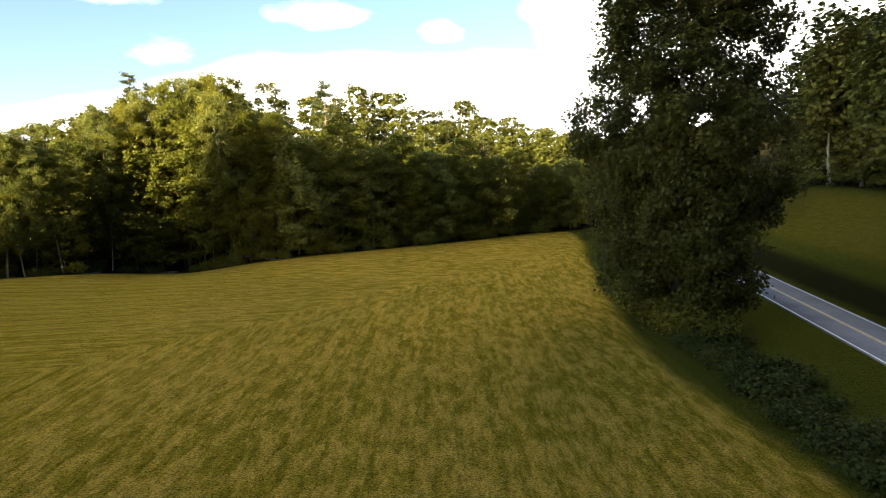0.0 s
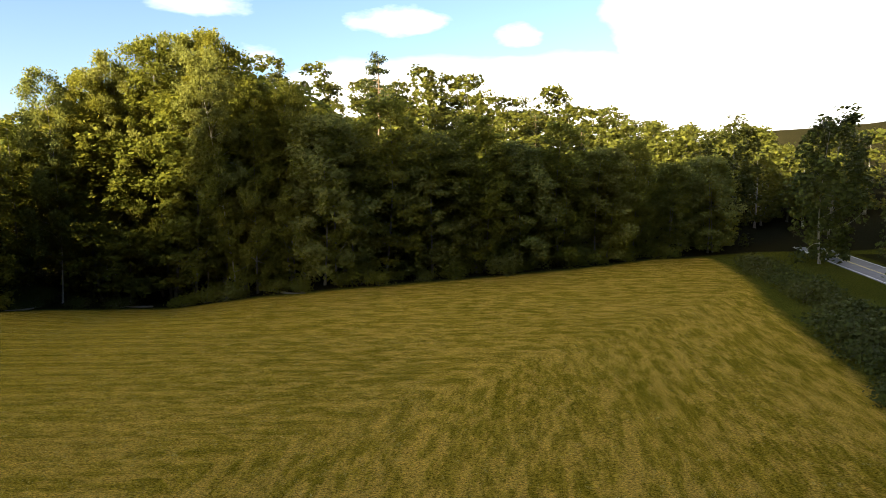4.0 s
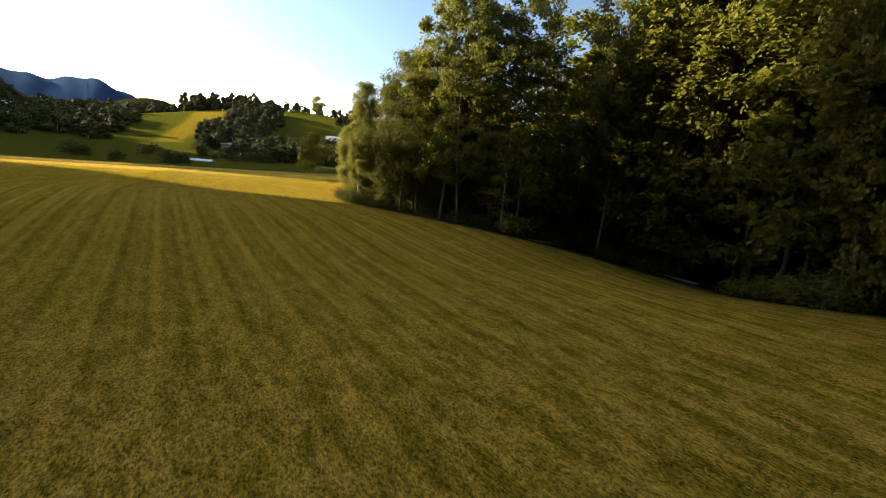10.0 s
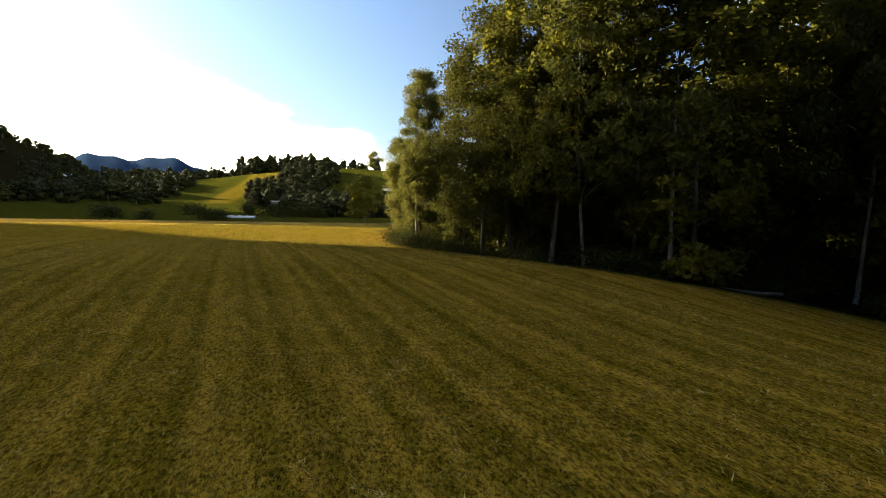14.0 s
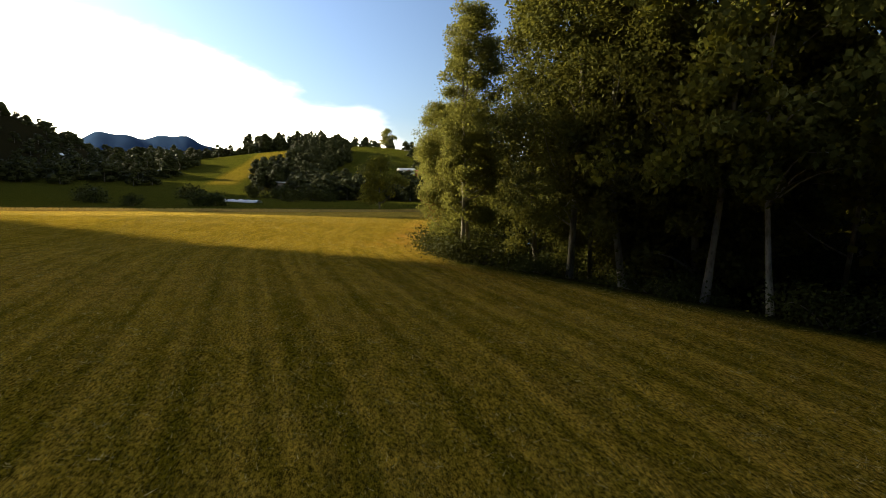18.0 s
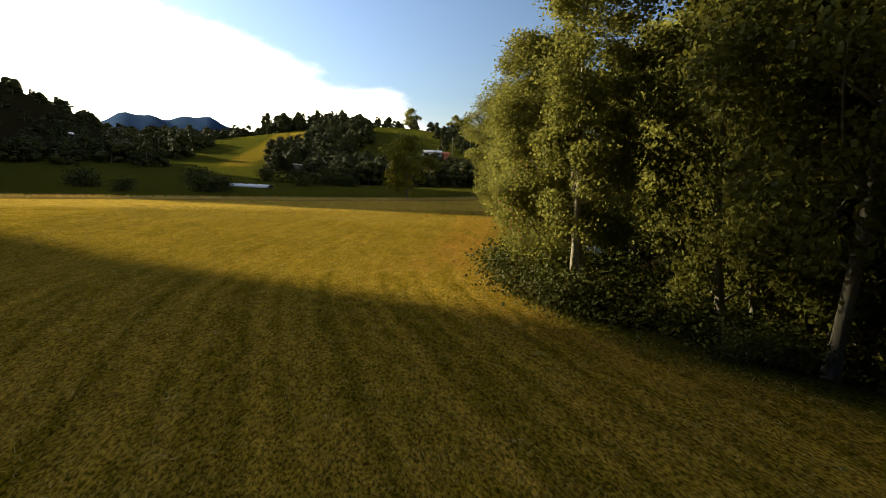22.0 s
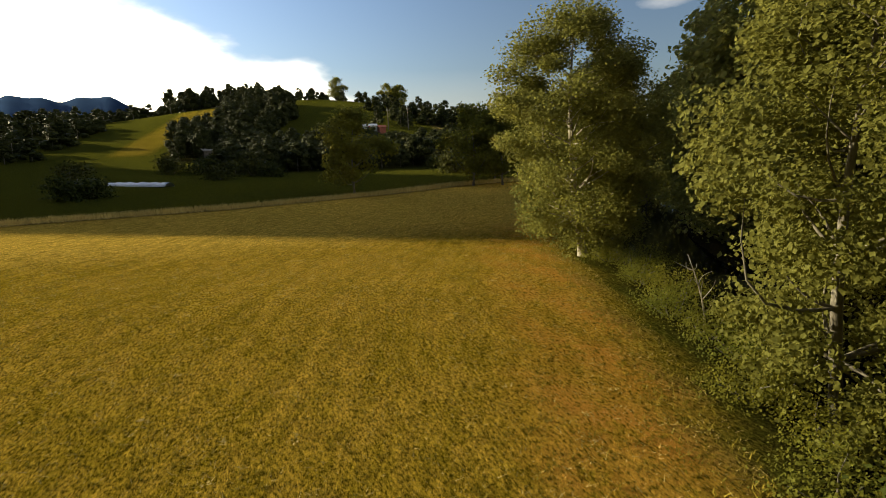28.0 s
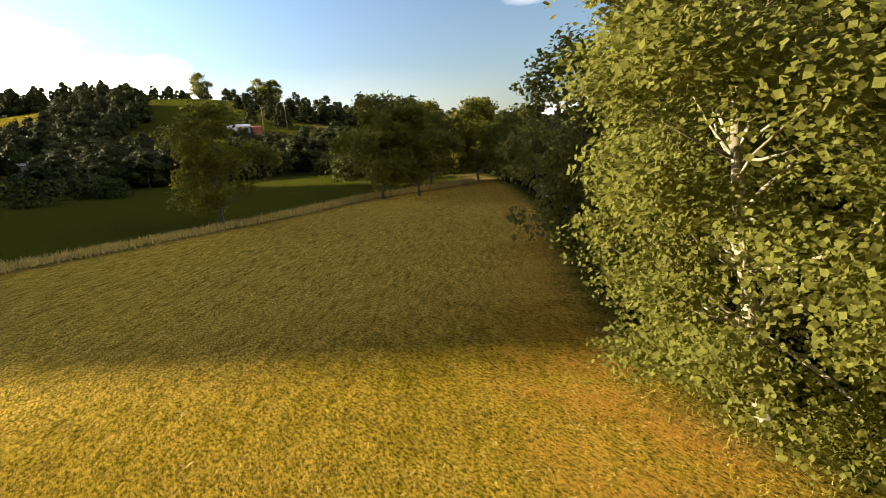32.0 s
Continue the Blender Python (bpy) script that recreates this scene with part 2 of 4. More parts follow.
def ground_mat():
    m, n, l, p = mat("hay_field_and_ground")
    co = n.new("ShaderNodeTexCoord").outputs["Object"]

    def attr(k):
        a = n.new("ShaderNodeAttribute")
        a.attribute_name = k
        return a.outputs["Fac"]

    row, mown, wild, lane = attr("row"), attr("mown"), attr("wild"), attr("lane")
    big = noisy(n, l, 0.06, 5, 0.55, co)
    mid = noisy(n, l, 1.5, 5, 0.65, co)
    fine = noisy(n, l, 7.0, 6, 0.72, co)
    tiny = noisy(n, l, 34.0, 3, 0.65, co)
    tuft = noisy(n, l, 12.0, 4, 0.60, co, (0.7, 1.5, 1.0))
    stalk = noisy(n, l, 34.0, 2, 0.6, co, (0.6, 1.8, 1.0))
    # mowing rows, two rhythms, broken up by noise
    wob = math_node(n, l, "ADD", row, math_node(n, l, "MULTIPLY", mid, 0.7))
    s1 = math_node(n, l, "SINE", math_node(n, l, "MULTIPLY", wob, 2.6))
    s2 = math_node(n, l, "SINE", math_node(n, l, "MULTIPLY", wob, 5.6))
    s3 = math_node(n, l, "SINE", math_node(n, l, "MULTIPLY", math_node(n, l, "ADD", row, math_node(n, l, "MULTIPLY", mid, 0.25)), 9.4))
    rows = math_node(n, l, "MULTIPLY", attr("lined"), math_node(n, l, "ADD", math_node(n, l, "MULTIPLY", s1, 0.095), math_node(n, l, "ADD", math_node(n, l, "MULTIPLY", s2, 0.085), math_node(n, l, "MULTIPLY", s3, 0.085))))
    # streaks of straw along the rows
    sep, com = n.new("ShaderNodeSeparateXYZ"), n.new("ShaderNodeCombineXYZ")
    l.new(co, sep.inputs["Vector"])
    l.new(math_node(n, l, "MULTIPLY", row, 4.6), com.inputs["X"])
    l.new(math_node(n, l, "MULTIPLY", sep.outputs["X"], 1.1), com.inputs["Y"])
    l.new(math_node(n, l, "MULTIPLY", sep.outputs["Y"], 1.1), com.inputs["Z"])
    streak = noisy(n, l, 1.0, 5, 0.62, com.outputs["Vector"])
    amt = math_node(n, l, "ADD", math_node(n, l, "MULTIPLY", fine, 0.55), math_node(n, l, "MULTIPLY", tiny, 0.55))
    amt = math_node(n, l, "ADD", amt, math_node(n, l, "MULTIPLY", big, 0.55))
    amt = math_node(n, l, "ADD", amt, math_node(n, l, "ADD", math_node(n, l, "MULTIPLY", mid, 0.15), math_node(n, l, "MULTIPLY", streak, 0.75)))
    amt = math_node(n, l, "ADD", amt, rows)
    straw = ramp(n, l, amt, 1.00, 1.56)
    c = mixed(n, l, straw, (0.186, 0.143, 0.008), (0.500, 0.334, 0.036))
    c = mixed(n, l, math_node(n, l, "MULTIPLY", ramp(n, l, big, 0.50, 0.75), math_node(n, l, "MULTIPLY", straw, 0.8)), c, (0.38, 0.235, 0.040))
    # uneven patches of tan hay and green regrowth, strongest in the east
    patch = noisy(n, l, 1.0, 6, 0.72, com.outputs["Vector"], (0.27, 0.42, 0.42))
    rough = attr("rough")
    gain = math_node(n, l, "ADD", 0.24, math_node(n, l, "MULTIPLY", rough, 0.55))
    c = mixed(n, l, math_node(n, l, "MULTIPLY", ramp(n, l, patch, 0.47, 0.60), gain), c, (0.590, 0.365, 0.065))
    c = mixed(n, l, math_node(n, l, "MULTIPLY", ramp(n, l, patch, 0.50, 0.36), math_node(n, l, "MULTIPLY", gain, 0.55)), c, (0.140, 0.118, 0.008))
    # paler dry hay towards the west end
    c = mixed(n, l, math_node(n, l, "MULTIPLY", attr("dry"), ramp(n, l, streak, 0.30, 0.62)), c, (0.66, 0.45, 0.085))
    # pasture beyond the hay field
    g = mixed(n, l, ramp(n, l, fine, 0.35, 0.7), (0.050, 0.058, 0.006), (0.118, 0.112, 0.018))
    g = mixed(n, l, math_node(n, l, "MULTIPLY", ramp(n, l, big, 0.5, 0.75), 0.6), g, (0.070, 0.072, 0.014))
    c = mixed(n, l, mown, g, c)
    # cut stalks and gaps between the tufts
    grain = math_node(n, l, "ADD", math_node(n, l, "MULTIPLY", tuft, 0.6), math_node(n, l, "MULTIPLY", stalk, 0.4))
    c = mixed(n, l, 1.0, c, mixed(n, l, ramp(n, l, grain, 0.40, 0.60), (0.28, 0.30, 0.24), (1.76, 1.71, 1.68)), "MULTIPLY")
    # hay left lying along the lanes
    c = mixed(n, l, math_node(n, l, "MULTIPLY", lane, math_node(n, l, "MULTIPLY", ramp(n, l, tuft, 0.34, 0.56), ramp(n, l, mid, 0.30, 0.50))), c, mixed(n, l, mown, (0.40, 0.27, 0.10), (0.58, 0.275, 0.045)))
    # woodland floor, its dark tone also holding the shade under trees and thickets
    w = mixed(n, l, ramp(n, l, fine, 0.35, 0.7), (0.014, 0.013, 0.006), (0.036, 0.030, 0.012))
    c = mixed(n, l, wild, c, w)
    l.new(c, p.inputs["Base Color"])
    p.inputs["Roughness"].default_value = 0.95
    p.inputs["Specular IOR Level"].default_value = 0.0
    h = math_node(n, l, "ADD", math_node(n, l, "MULTIPLY", fine, 1.0), math_node(n, l, "MULTIPLY", tiny, 0.5))
    bumped(n, l, p, h, 1.0, 0.28)
    return m


GROUND = ground_mat()


def plain(name, col, rough=0.7, scale=3.0, vary=0.25, bump=0.0):
    m, n, l, p = mat(name)
    k = noisy(n, l, scale, 5, 0.6)
    c = mixed(n, l, ramp(n, l, k, 0.3, 0.7), tuple(v * (1 - vary) for v in col), tuple(min(1, v * (1 + vary)) for v in col))
    l.new(c, p.inputs["Base Color"])
    p.inputs["Roughness"].default_value = rough
    if bump:
        bumped(n, l, p, noisy(n, l, scale * 8, 4), 0.5, bump)
    return m


def asphalt_mat():
    m, n, l, p = mat("asphalt")
    k, g = noisy(n, l, 0.4, 5, 0.6), noisy(n, l, 30.0, 3, 0.6)
    c = mixed(n, l, ramp(n, l, k, 0.35, 0.65), (0.13, 0.125, 0.13), (0.19, 0.185, 0.19))
    c = mixed(n, l, ramp(n, l, g, 0.45, 0.7), c, (0.10, 0.10, 0.10))
    l.new(c, p.inputs["Base Color"])
    p.inputs["Roughness"].default_value = 0.85
    bumped(n, l, p, g, 0.3, 0.01)
    return m


ASPHALT = asphalt_mat()
WHITE_LINE = plain("white_road_paint", (0.75, 0.74, 0.70), 0.6, 6.0, 0.15)
YELLOW_LINE = plain("yellow_road_paint", (0.62, 0.48, 0.16), 0.6, 6.0, 0.2)
SHEETING = plain("white_sheeting", (0.80, 0.80, 0.78), 0.45, 1.5, 0.06)
WHITE_PAINT = plain("white_siding", (0.74, 0.73, 0.70), 0.6, 2.0, 0.08)
ROOF_METAL = plain("weathered_roof_metal", (0.42, 0.41, 0.39), 0.5, 1.0, 0.2)
RUST = plain("rust_red_paint", (0.36, 0.10, 0.05), 0.7, 2.0, 0.25)
OLD_WOOD = plain("old_grey_wood", (0.15, 0.13, 0.10), 0.9, 5.0, 0.3, 0.01)
DARK_GLASS = plain("dark_window_glass", (0.03, 0.035, 0.04), 0.15, 2.0, 0.1)
DRY_STEM = plain("dry_stems", (0.60, 0.45, 0.13), 0.9, 6.0, 0.3)
GRASS_BLADE = leaf_mat("grass_blades", (0.085, 0.090, 0.010), (0.34, 0.25, 0.030), (0.26, 0.20, 0.022), 0.25)
# distance haze is put into the base colour as blue
MOUNTAIN = plain("haze_blue_mountain", (0.024, 0.046, 0.095), 1.0, 0.006, 0.18)
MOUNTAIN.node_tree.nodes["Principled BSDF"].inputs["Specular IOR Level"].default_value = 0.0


def water_mat():
    m, n, l, p = mat("creek_water")
    p.inputs["Base Color"].default_value = (0.012, 0.014, 0.010, 1)
    p.inputs["Roughness"].default_value = 0.05
    p.inputs["IOR"].default_value = 1.33
    bumped(n, l, p, noisy(n, l, 2.5, 3), 0.12, 0.05)
    return m


WATER = water_mat()


# ---- land ----
def smooth(a):
    a = np.clip(a, 0.0, 1.0)
    return a * a * (3 - 2 * a)


EDGE_X = (-400, -172.8, -142.8, -122.8, -108.8, -101.8, -96.8, -89.8, -84.5, -75, -68, -61, -58, -54, -49, -40, -29, -20, -10, 5, 20, 28, 40, 100)
EDGE_Y = (130, 116, 105.9, 94.9, 84.9, 81.1, 79.9, 77.9, 75.8, 75.5, 79, 82.5, 85.5, 91.5, 97, 100, 100, 104, 109, 118, 130, 133, 140, 150)


def edge_y(x):
    """The north edge of the hay field."""
    return np.interp(x, EDGE_X, EDGE_Y)


def road_x(y):
    return 29.6 + 0.1515 * y


def height(x, y):
    x, y = np.asarray(x, float), np.asarray(y, float)
    z = np.interp(x, (-400, -170, -140, -110, -97, -85, -60, -45, 0, 40, 100), (3, 2, 1.2, 1.6, 1.7, 1.0, 0.9, 0.3, 0.3, 0, 0))
    z = z - 2.4 * np.exp(-(((x + 48) / 14) ** 2)) * smooth((y - 78) / 25)
    dn = y - edge_y(x)
    # creek in its bed north of the field
    bed = np.exp(-(((dn - 6.5) / 3.2) ** 4)) * smooth((-x - 55) / 12) * smooth((x + 190) / 30)
    z = z - 2.6 * bed
    # wooded hill to the north
    top = np.interp(x, (-260, -170, -130, -105, -60, -30, 0, 40, 80, 160), (3, 4, 11, 18, 26, 25, 21, 13, 8, 12))
    z = z + top * smooth((dn - 16) / 80)
    # bank of the road and the rise beyond it
    dr = x - road_x(y)
    north = 1 - smooth((y - 105) / 30)
    z = z + (0.15 * smooth((dr + 9) / 5) - 0.7 * np.exp(-(((dr + 11.5) / 2.0) ** 2))) * north
    z = z + 9.0 * smooth((dr - 7) / 42) + 30 * smooth((dr - 55) / 130)
    # hill in the west with its pasture
    z = z + 24 * smooth((-x - 178) / 170) * np.exp(-(((y - 85) / 95) ** 2))
    # wooded hill in the south-west
    z = z + 17 * np.exp(-(((x + 335) / 95) ** 2) - ((y + 95) / 75) ** 2)
    # long ridge in the south, unseen crest and gap shaped to shade the field
    xc = x - 0.672 * (y + 130)
    shade_crest = np.interp(xc, (-1300, -900, -690, -534, -450, -408, -320, -300, -249.5, -242.5, -216, -213.5, -211, -206, -202, -194, -170, -122, -98, 400), (45, 38, 27, 26, 35, 30, 38, 104, 112, 36, 36, 78, 79, 81, 88, 103, 120, 126, 185, 185))
    z = z + shade_crest * smooth((-y - 22) / 108) * (1 - 0.6 * smooth((-y - 150) / 90))
    # farther country
    far = np.hypot(x + 60, y - 60)
    z = z + smooth((far - 480) / 700) * (26 + 20 * np.sin(x * 0.006 + 1) * np.sin(y * 0.007))
    return z


def spaced(lo, hi, fine_lo, fine_hi, step):
    def run(start, sign, end):
        out, d, v = [], step, start
        while abs(v - start) < abs(end - start):
            d = min(d * 1.16, 5.0 if abs(v - start) < 190 else 160)
            v += sign * d
            out.append(v)
        return out

    return np.array(run(fine_lo, -1, lo)[::-1] + list(np.arange(fine_lo, fine_hi + step / 2, step)) + run(fine_hi, 1, hi))


def grid_mesh(name, xs, ys, zf):
    X, Y = np.meshgrid(xs, ys)
    co = np.stack([X, Y, zf(X, Y)], -1).reshape(-1, 3)
    nx, ny = len(xs), len(ys)
    i = (np.arange(ny - 1)[:, None] * nx + np.arange(nx - 1)[None]).ravel()
    quads = np.stack([i, i + 1, i + nx + 1, i + nx], -1)
    return quick_mesh(name, co, quads), X.ravel(), Y.ravel()


def quick_mesh(name, co, faces, smooth_faces=True):
    """A mesh from arrays of points and of faces with one corner count."""
    me = bpy.data.meshes.new(name)
    k = faces.shape[1]
    me.vertices.add(len(co))
    me.vertices.foreach_set("co", np.asarray(co, np.float32).ravel())
    me.loops.add(faces.size)
    me.loops.foreach_set("vertex_index", faces.astype(np.int32).ravel())
    me.polygons.add(len(faces))
    me.polygons.foreach_set("loop_start", np.arange(0, faces.size, k, dtype=np.int32))
    me.polygons.foreach_set("use_smooth", np.full(len(faces), smooth_faces))
    me.update(calc_edges=True)
    return me


gm, GX, GY = grid_mesh("ground", spaced(-3200, 2600, -150, 60, 1.0), spaced(-2600, 2600, -6, 150, 1.0), height)
dn = GY - edge_y(GX)
border = np.interp(GY, (18, 51, 66, 77, 91, 106), (-114.8, -126.8, -130.8, -136.8, -144.8, -148.8))
in_field = smooth((-dn + 0.6) / 1.2) * smooth((18.5 + 10 * smooth((GY - 60) / 55) + 1.2 * np.sin(GY * 0.11) - GX) / 1.2) * smooth((GX - border) / 1.5) * (GY > -30)
# yellow of the sunlit western slope, put in as part hay colour
slope_top = 44 + 10 * smooth((-GX - 226) / 50)
in_field = np.maximum(in_field, 0.42 * smooth((-GX - 219) / 6) * smooth((GX + 318) / 8) * smooth((GY - 33 - 4 * smooth((-GX - 226) / 60)) / 3) * smooth((slope_top - GY) / 3))
in_field = np.maximum(in_field, 0.14 * smooth((GX - road_x(GY) - 15) / 5) * smooth((44 - GX + road_x(GY)) / 6) * smooth((GY - 30) / 8))
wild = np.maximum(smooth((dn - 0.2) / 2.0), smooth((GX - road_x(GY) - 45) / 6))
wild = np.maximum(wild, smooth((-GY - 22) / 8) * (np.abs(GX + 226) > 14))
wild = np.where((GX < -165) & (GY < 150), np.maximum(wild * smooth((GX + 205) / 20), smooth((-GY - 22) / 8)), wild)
lane = (np.exp(-(((dn + 0.9) / 0.42) ** 2)) + 0.8 * np.exp(-(((dn + 2.6) / 0.5) ** 2))) * smooth((-GX - 80) / 8) + 0.5 * np.exp(-(((dn + 1.0) / 0.5) ** 2)) * smooth((-GX - 68) / 6)
lane = lane + 0.45 * np.exp(-(((GX + 88.2) / 2.6) ** 2) - ((GY - 75.2) / 1.3) ** 2) + 0.3 * np.exp(-(((GX + 84.3) / 1.9) ** 2) - ((GY - 72.0) / 1.3) ** 2)
lane = lane + 0.9 * np.exp(-(((GX - border + 1.2) / 1.7) ** 2)) * (GY > 20) * (GY < 110)
# hillside darkened in colour beneath the trees, as their shade
thicket_shade = smooth((-GX - 180) / 6) * smooth((GX + 226) / 6) * smooth((GY - 58) / 4) * smooth((150 - GY) / 8)
thicket_shade = np.maximum(thicket_shade, smooth((-GX - 205) / 5) * smooth((GX + 305) / 8) * smooth((GY - slope_top - 1) / 3) * smooth((slope_top + 22 - GY) / 4))
# dark strip along the far side of the road
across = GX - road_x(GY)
wild = np.maximum(wild, np.maximum(0.8 * thicket_shade, 0.9 * smooth((across - 3.6) / 1.5) * smooth((14 - across) / 4) * (GY < 140)))
west = smooth((-GX - 72) / 20)
round_corner = np.interp(GX, (-400, -172.8, -142.8, -122.8, -108.8, -98, -88, -78), (130, 116, 106, 95, 86, 80.6, 77.6, 76.4)) + 11.3 - GY
row = np.minimum(98.46 + 0.141 * GX - GY, 19 - GX + 0.0005 * (GY - 40) ** 2) * (1 - west) + round_corner * west
dry = smooth((-GX - 105) / 6) * in_field * (GX > -160)
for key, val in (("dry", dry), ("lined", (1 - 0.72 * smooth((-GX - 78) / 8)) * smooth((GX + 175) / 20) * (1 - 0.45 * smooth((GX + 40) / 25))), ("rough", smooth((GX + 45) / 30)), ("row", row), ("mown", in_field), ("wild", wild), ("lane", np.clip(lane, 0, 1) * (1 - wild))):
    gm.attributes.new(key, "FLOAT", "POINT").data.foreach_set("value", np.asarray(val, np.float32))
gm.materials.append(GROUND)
tagged(new("ground", gm), "mown hay field with straw-coloured rows between wooded hills", "ground", kind="structure")

# creek water
wx = np.arange(-190, -93, 2.0)
wm = quick_mesh("creek_water", np.concatenate([np.stack([wx, edge_y(wx) + o, np.interp(wx, (-190, -110, -97, -85, -60), (0.3, 0.2, 0.3, -0.4, -0.5)) - 0.0], -1) for o in (2.6, 6.5, 10.4)]),
                np.concatenate([np.stack([k * len(wx) + np.arange(len(wx) - 1), k * len(wx) + np.arange(1, len(wx)), (k + 1) * len(wx) + np.arange(1, len(wx)), (k + 1) * len(wx) + np.arange(len(wx) - 1)], -1) for k in (0, 1)]))
wm.materials.append(WATER)
tagged(new("water", wm), "still dark creek water reflecting blue sky", "creek", kind="structure")


def strip(name, material, o1, o2, lift, y0, y1, label, dash=None, thick=0.0, parent=None):
    ys = np.arange(y0, y1, 2.0)
    a = np.stack([road_x(ys) + o1, ys, road_z(ys) + lift], -1)
    b = np.stack([road_x(ys) + o2, ys, road_z(ys) + lift], -1)
    k = len(ys)
    i = np.arange(k - 1)
    co, fs = np.concatenate([a, b]), np.stack([i, k + i, k + i + 1, i + 1], -1)
    if thick:
        co = np.concatenate([co, co - (0, 0, thick)])
        fs = np.concatenate([fs, np.stack([i, i + 1, 2 * k + i + 1, 2 * k + i], -1), np.stack([k + i, 3 * k + i, 3 * k + i + 1, k + i + 1], -1)])
    me = quick_mesh(name, co, fs)
    me.materials.append(material)
    ob = new(name, me)
    if parent:
        ob.parent = parent
        if label:
            ob["label"] = label
        return ob
    return tagged(ob, label, "road", kind="structure")


def road_z(ys):
    return height(road_x(ys), ys) + 0.06


road = strip("road", ASPHALT, -3.0, 3.0, 0.0, -60, 150, "grey two-lane country road with painted lines", thick=0.3)
strip("edge_line", WHITE_LINE, -2.78, -2.64, 0.006, -60, 150, "white edge line", parent=road)
strip("edge_line", WHITE_LINE, 2.64, 2.78, 0.006, -60, 150, "white edge line", parent=road)
strip("centre_line", YELLOW_LINE, -0.19, -0.07, 0.006, -60, 150, "worn yellow centre line", parent=road)
strip("centre_line", YELLOW_LINE, 0.07, 0.19, 0.006, -60, 150, "worn yellow centre line", parent=road)

# mountains at the end of the valley, blue from haze put into their colour
a = np.linspace(radians(62), radians(140), 160)
mx, my = -60 - np.sin(a) * 1900, 60 + np.cos(a) * 1900
rise = 95 + 84 * np.exp(-(((np.degrees(a) - 106) / 7.5) ** 4)) + 7 * np.sin(a * 60) + 4 * np.sin(a * 151 + 1)
k = len(a)
i = np.arange(k - 1)
mco = np.concatenate([np.stack([mx * s + (s - 1) * 60, my * s, rise * h - 25], -1) for s, h in ((0.80, 0.0), (0.90, 0.55), (1.0, 1.0), (1.15, 0.3))])
mfs = np.concatenate([np.stack([j * k + i, j * k + i + 1, (j + 1) * k + i + 1, (j + 1) * k + i], -1) for j in range(3)])
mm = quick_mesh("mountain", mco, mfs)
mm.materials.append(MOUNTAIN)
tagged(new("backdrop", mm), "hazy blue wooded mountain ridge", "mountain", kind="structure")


# ---- trees ----
def part(name, me, material, parent, label=""):
    if isinstance(me, bmesh.types.BMesh):
        bm, me = me, bpy.data.meshes.new(name)
        bm.to_mesh(me)
        bm.free()
    me.materials.append(material)
    ob = new(name, me)
    ob.parent = parent
    if label:
        ob["label"] = label
    return ob


def leaf_cloud(name, rng, pos, out, size, slim=0.55):
    """Kite-shaped leaves at pos, turned at random but leaning outwards and upwards."""
    n = len(pos)
    nor = rng.normal(size=(n, 3)) * 0.75 + out * 0.7 + np.array((0, 0, 0.55))
    nor /= np.linalg.norm(nor, axis=1, keepdims=True) + 1e-9
    tan = rng.normal(size=(n, 3)) + np.array((0, 0, -0.4))
    tan -= nor * (tan * nor).sum(1, keepdims=True)
    tan /= np.linalg.norm(tan, axis=1, keepdims=True) + 1e-9
    side = np.cross(nor, tan)
    s = (size * rng.uniform(0.6, 1.35, n))[:, None]
    co = np.stack([pos - tan * s * 0.5, pos + side * s * slim - tan * s * 0.02 + nor * s * 0.08, pos + tan * s * 0.5, pos - side * s * slim - tan * s * 0.02 + nor * s * 0.08], 1).reshape(-1, 3)
    return quick_mesh(name, co, np.arange(4 * n).reshape(-1, 4), False)


def tube(path, radii, sides=7):
    path = np.asarray(path, float)
    d = np.gradient(path, axis=0)
    d /= np.linalg.norm(d, axis=1, keepdims=True) + 1e-9
    ref = np.where(np.abs(d[:, 2:3]) > 0.9, np.array((1.0, 0, 0)), np.array((0, 0, 1.0)))
    u = np.cross(d, ref)
    u /= np.linalg.norm(u, axis=1, keepdims=True) + 1e-9
    v = np.cross(d, u)
    a = np.arange(sides) * 2 * np.pi / sides
    co = path[:, None] + np.asarray(radii)[:, None, None] * (np.cos(a)[None, :, None] * u[:, None] + np.sin(a)[None, :, None] * v[:, None])
    i, j = np.meshgrid(np.arange(len(path) - 1), np.arange(sides), indexing="ij")
    b = i * sides + j
    c = i * sides + (j + 1) % sides
    return co.reshape(-1, 3), np.stack([b, c, c + sides, b + sides], -1).reshape(-1, 4)


def joined(name, tubes):
    co, fs, o = [], [], 0
    for c, f in tubes:
        co.append(c)
        fs.append(f + o)
        o += len(c)
    return quick_mesh(name, np.concatenate(co), np.concatenate(fs))


def bent(rng, p, q, k=5, sag=0.08):
    t = np.linspace(0, 1, k)[:, None]
    span = np.linalg.norm(np.subtract(q, p))
    mid = rng.normal(size=3) * span * sag
    return np.asarray(p) * (1 - t) + np.asarray(q) * t + np.sin(np.pi * t) * mid


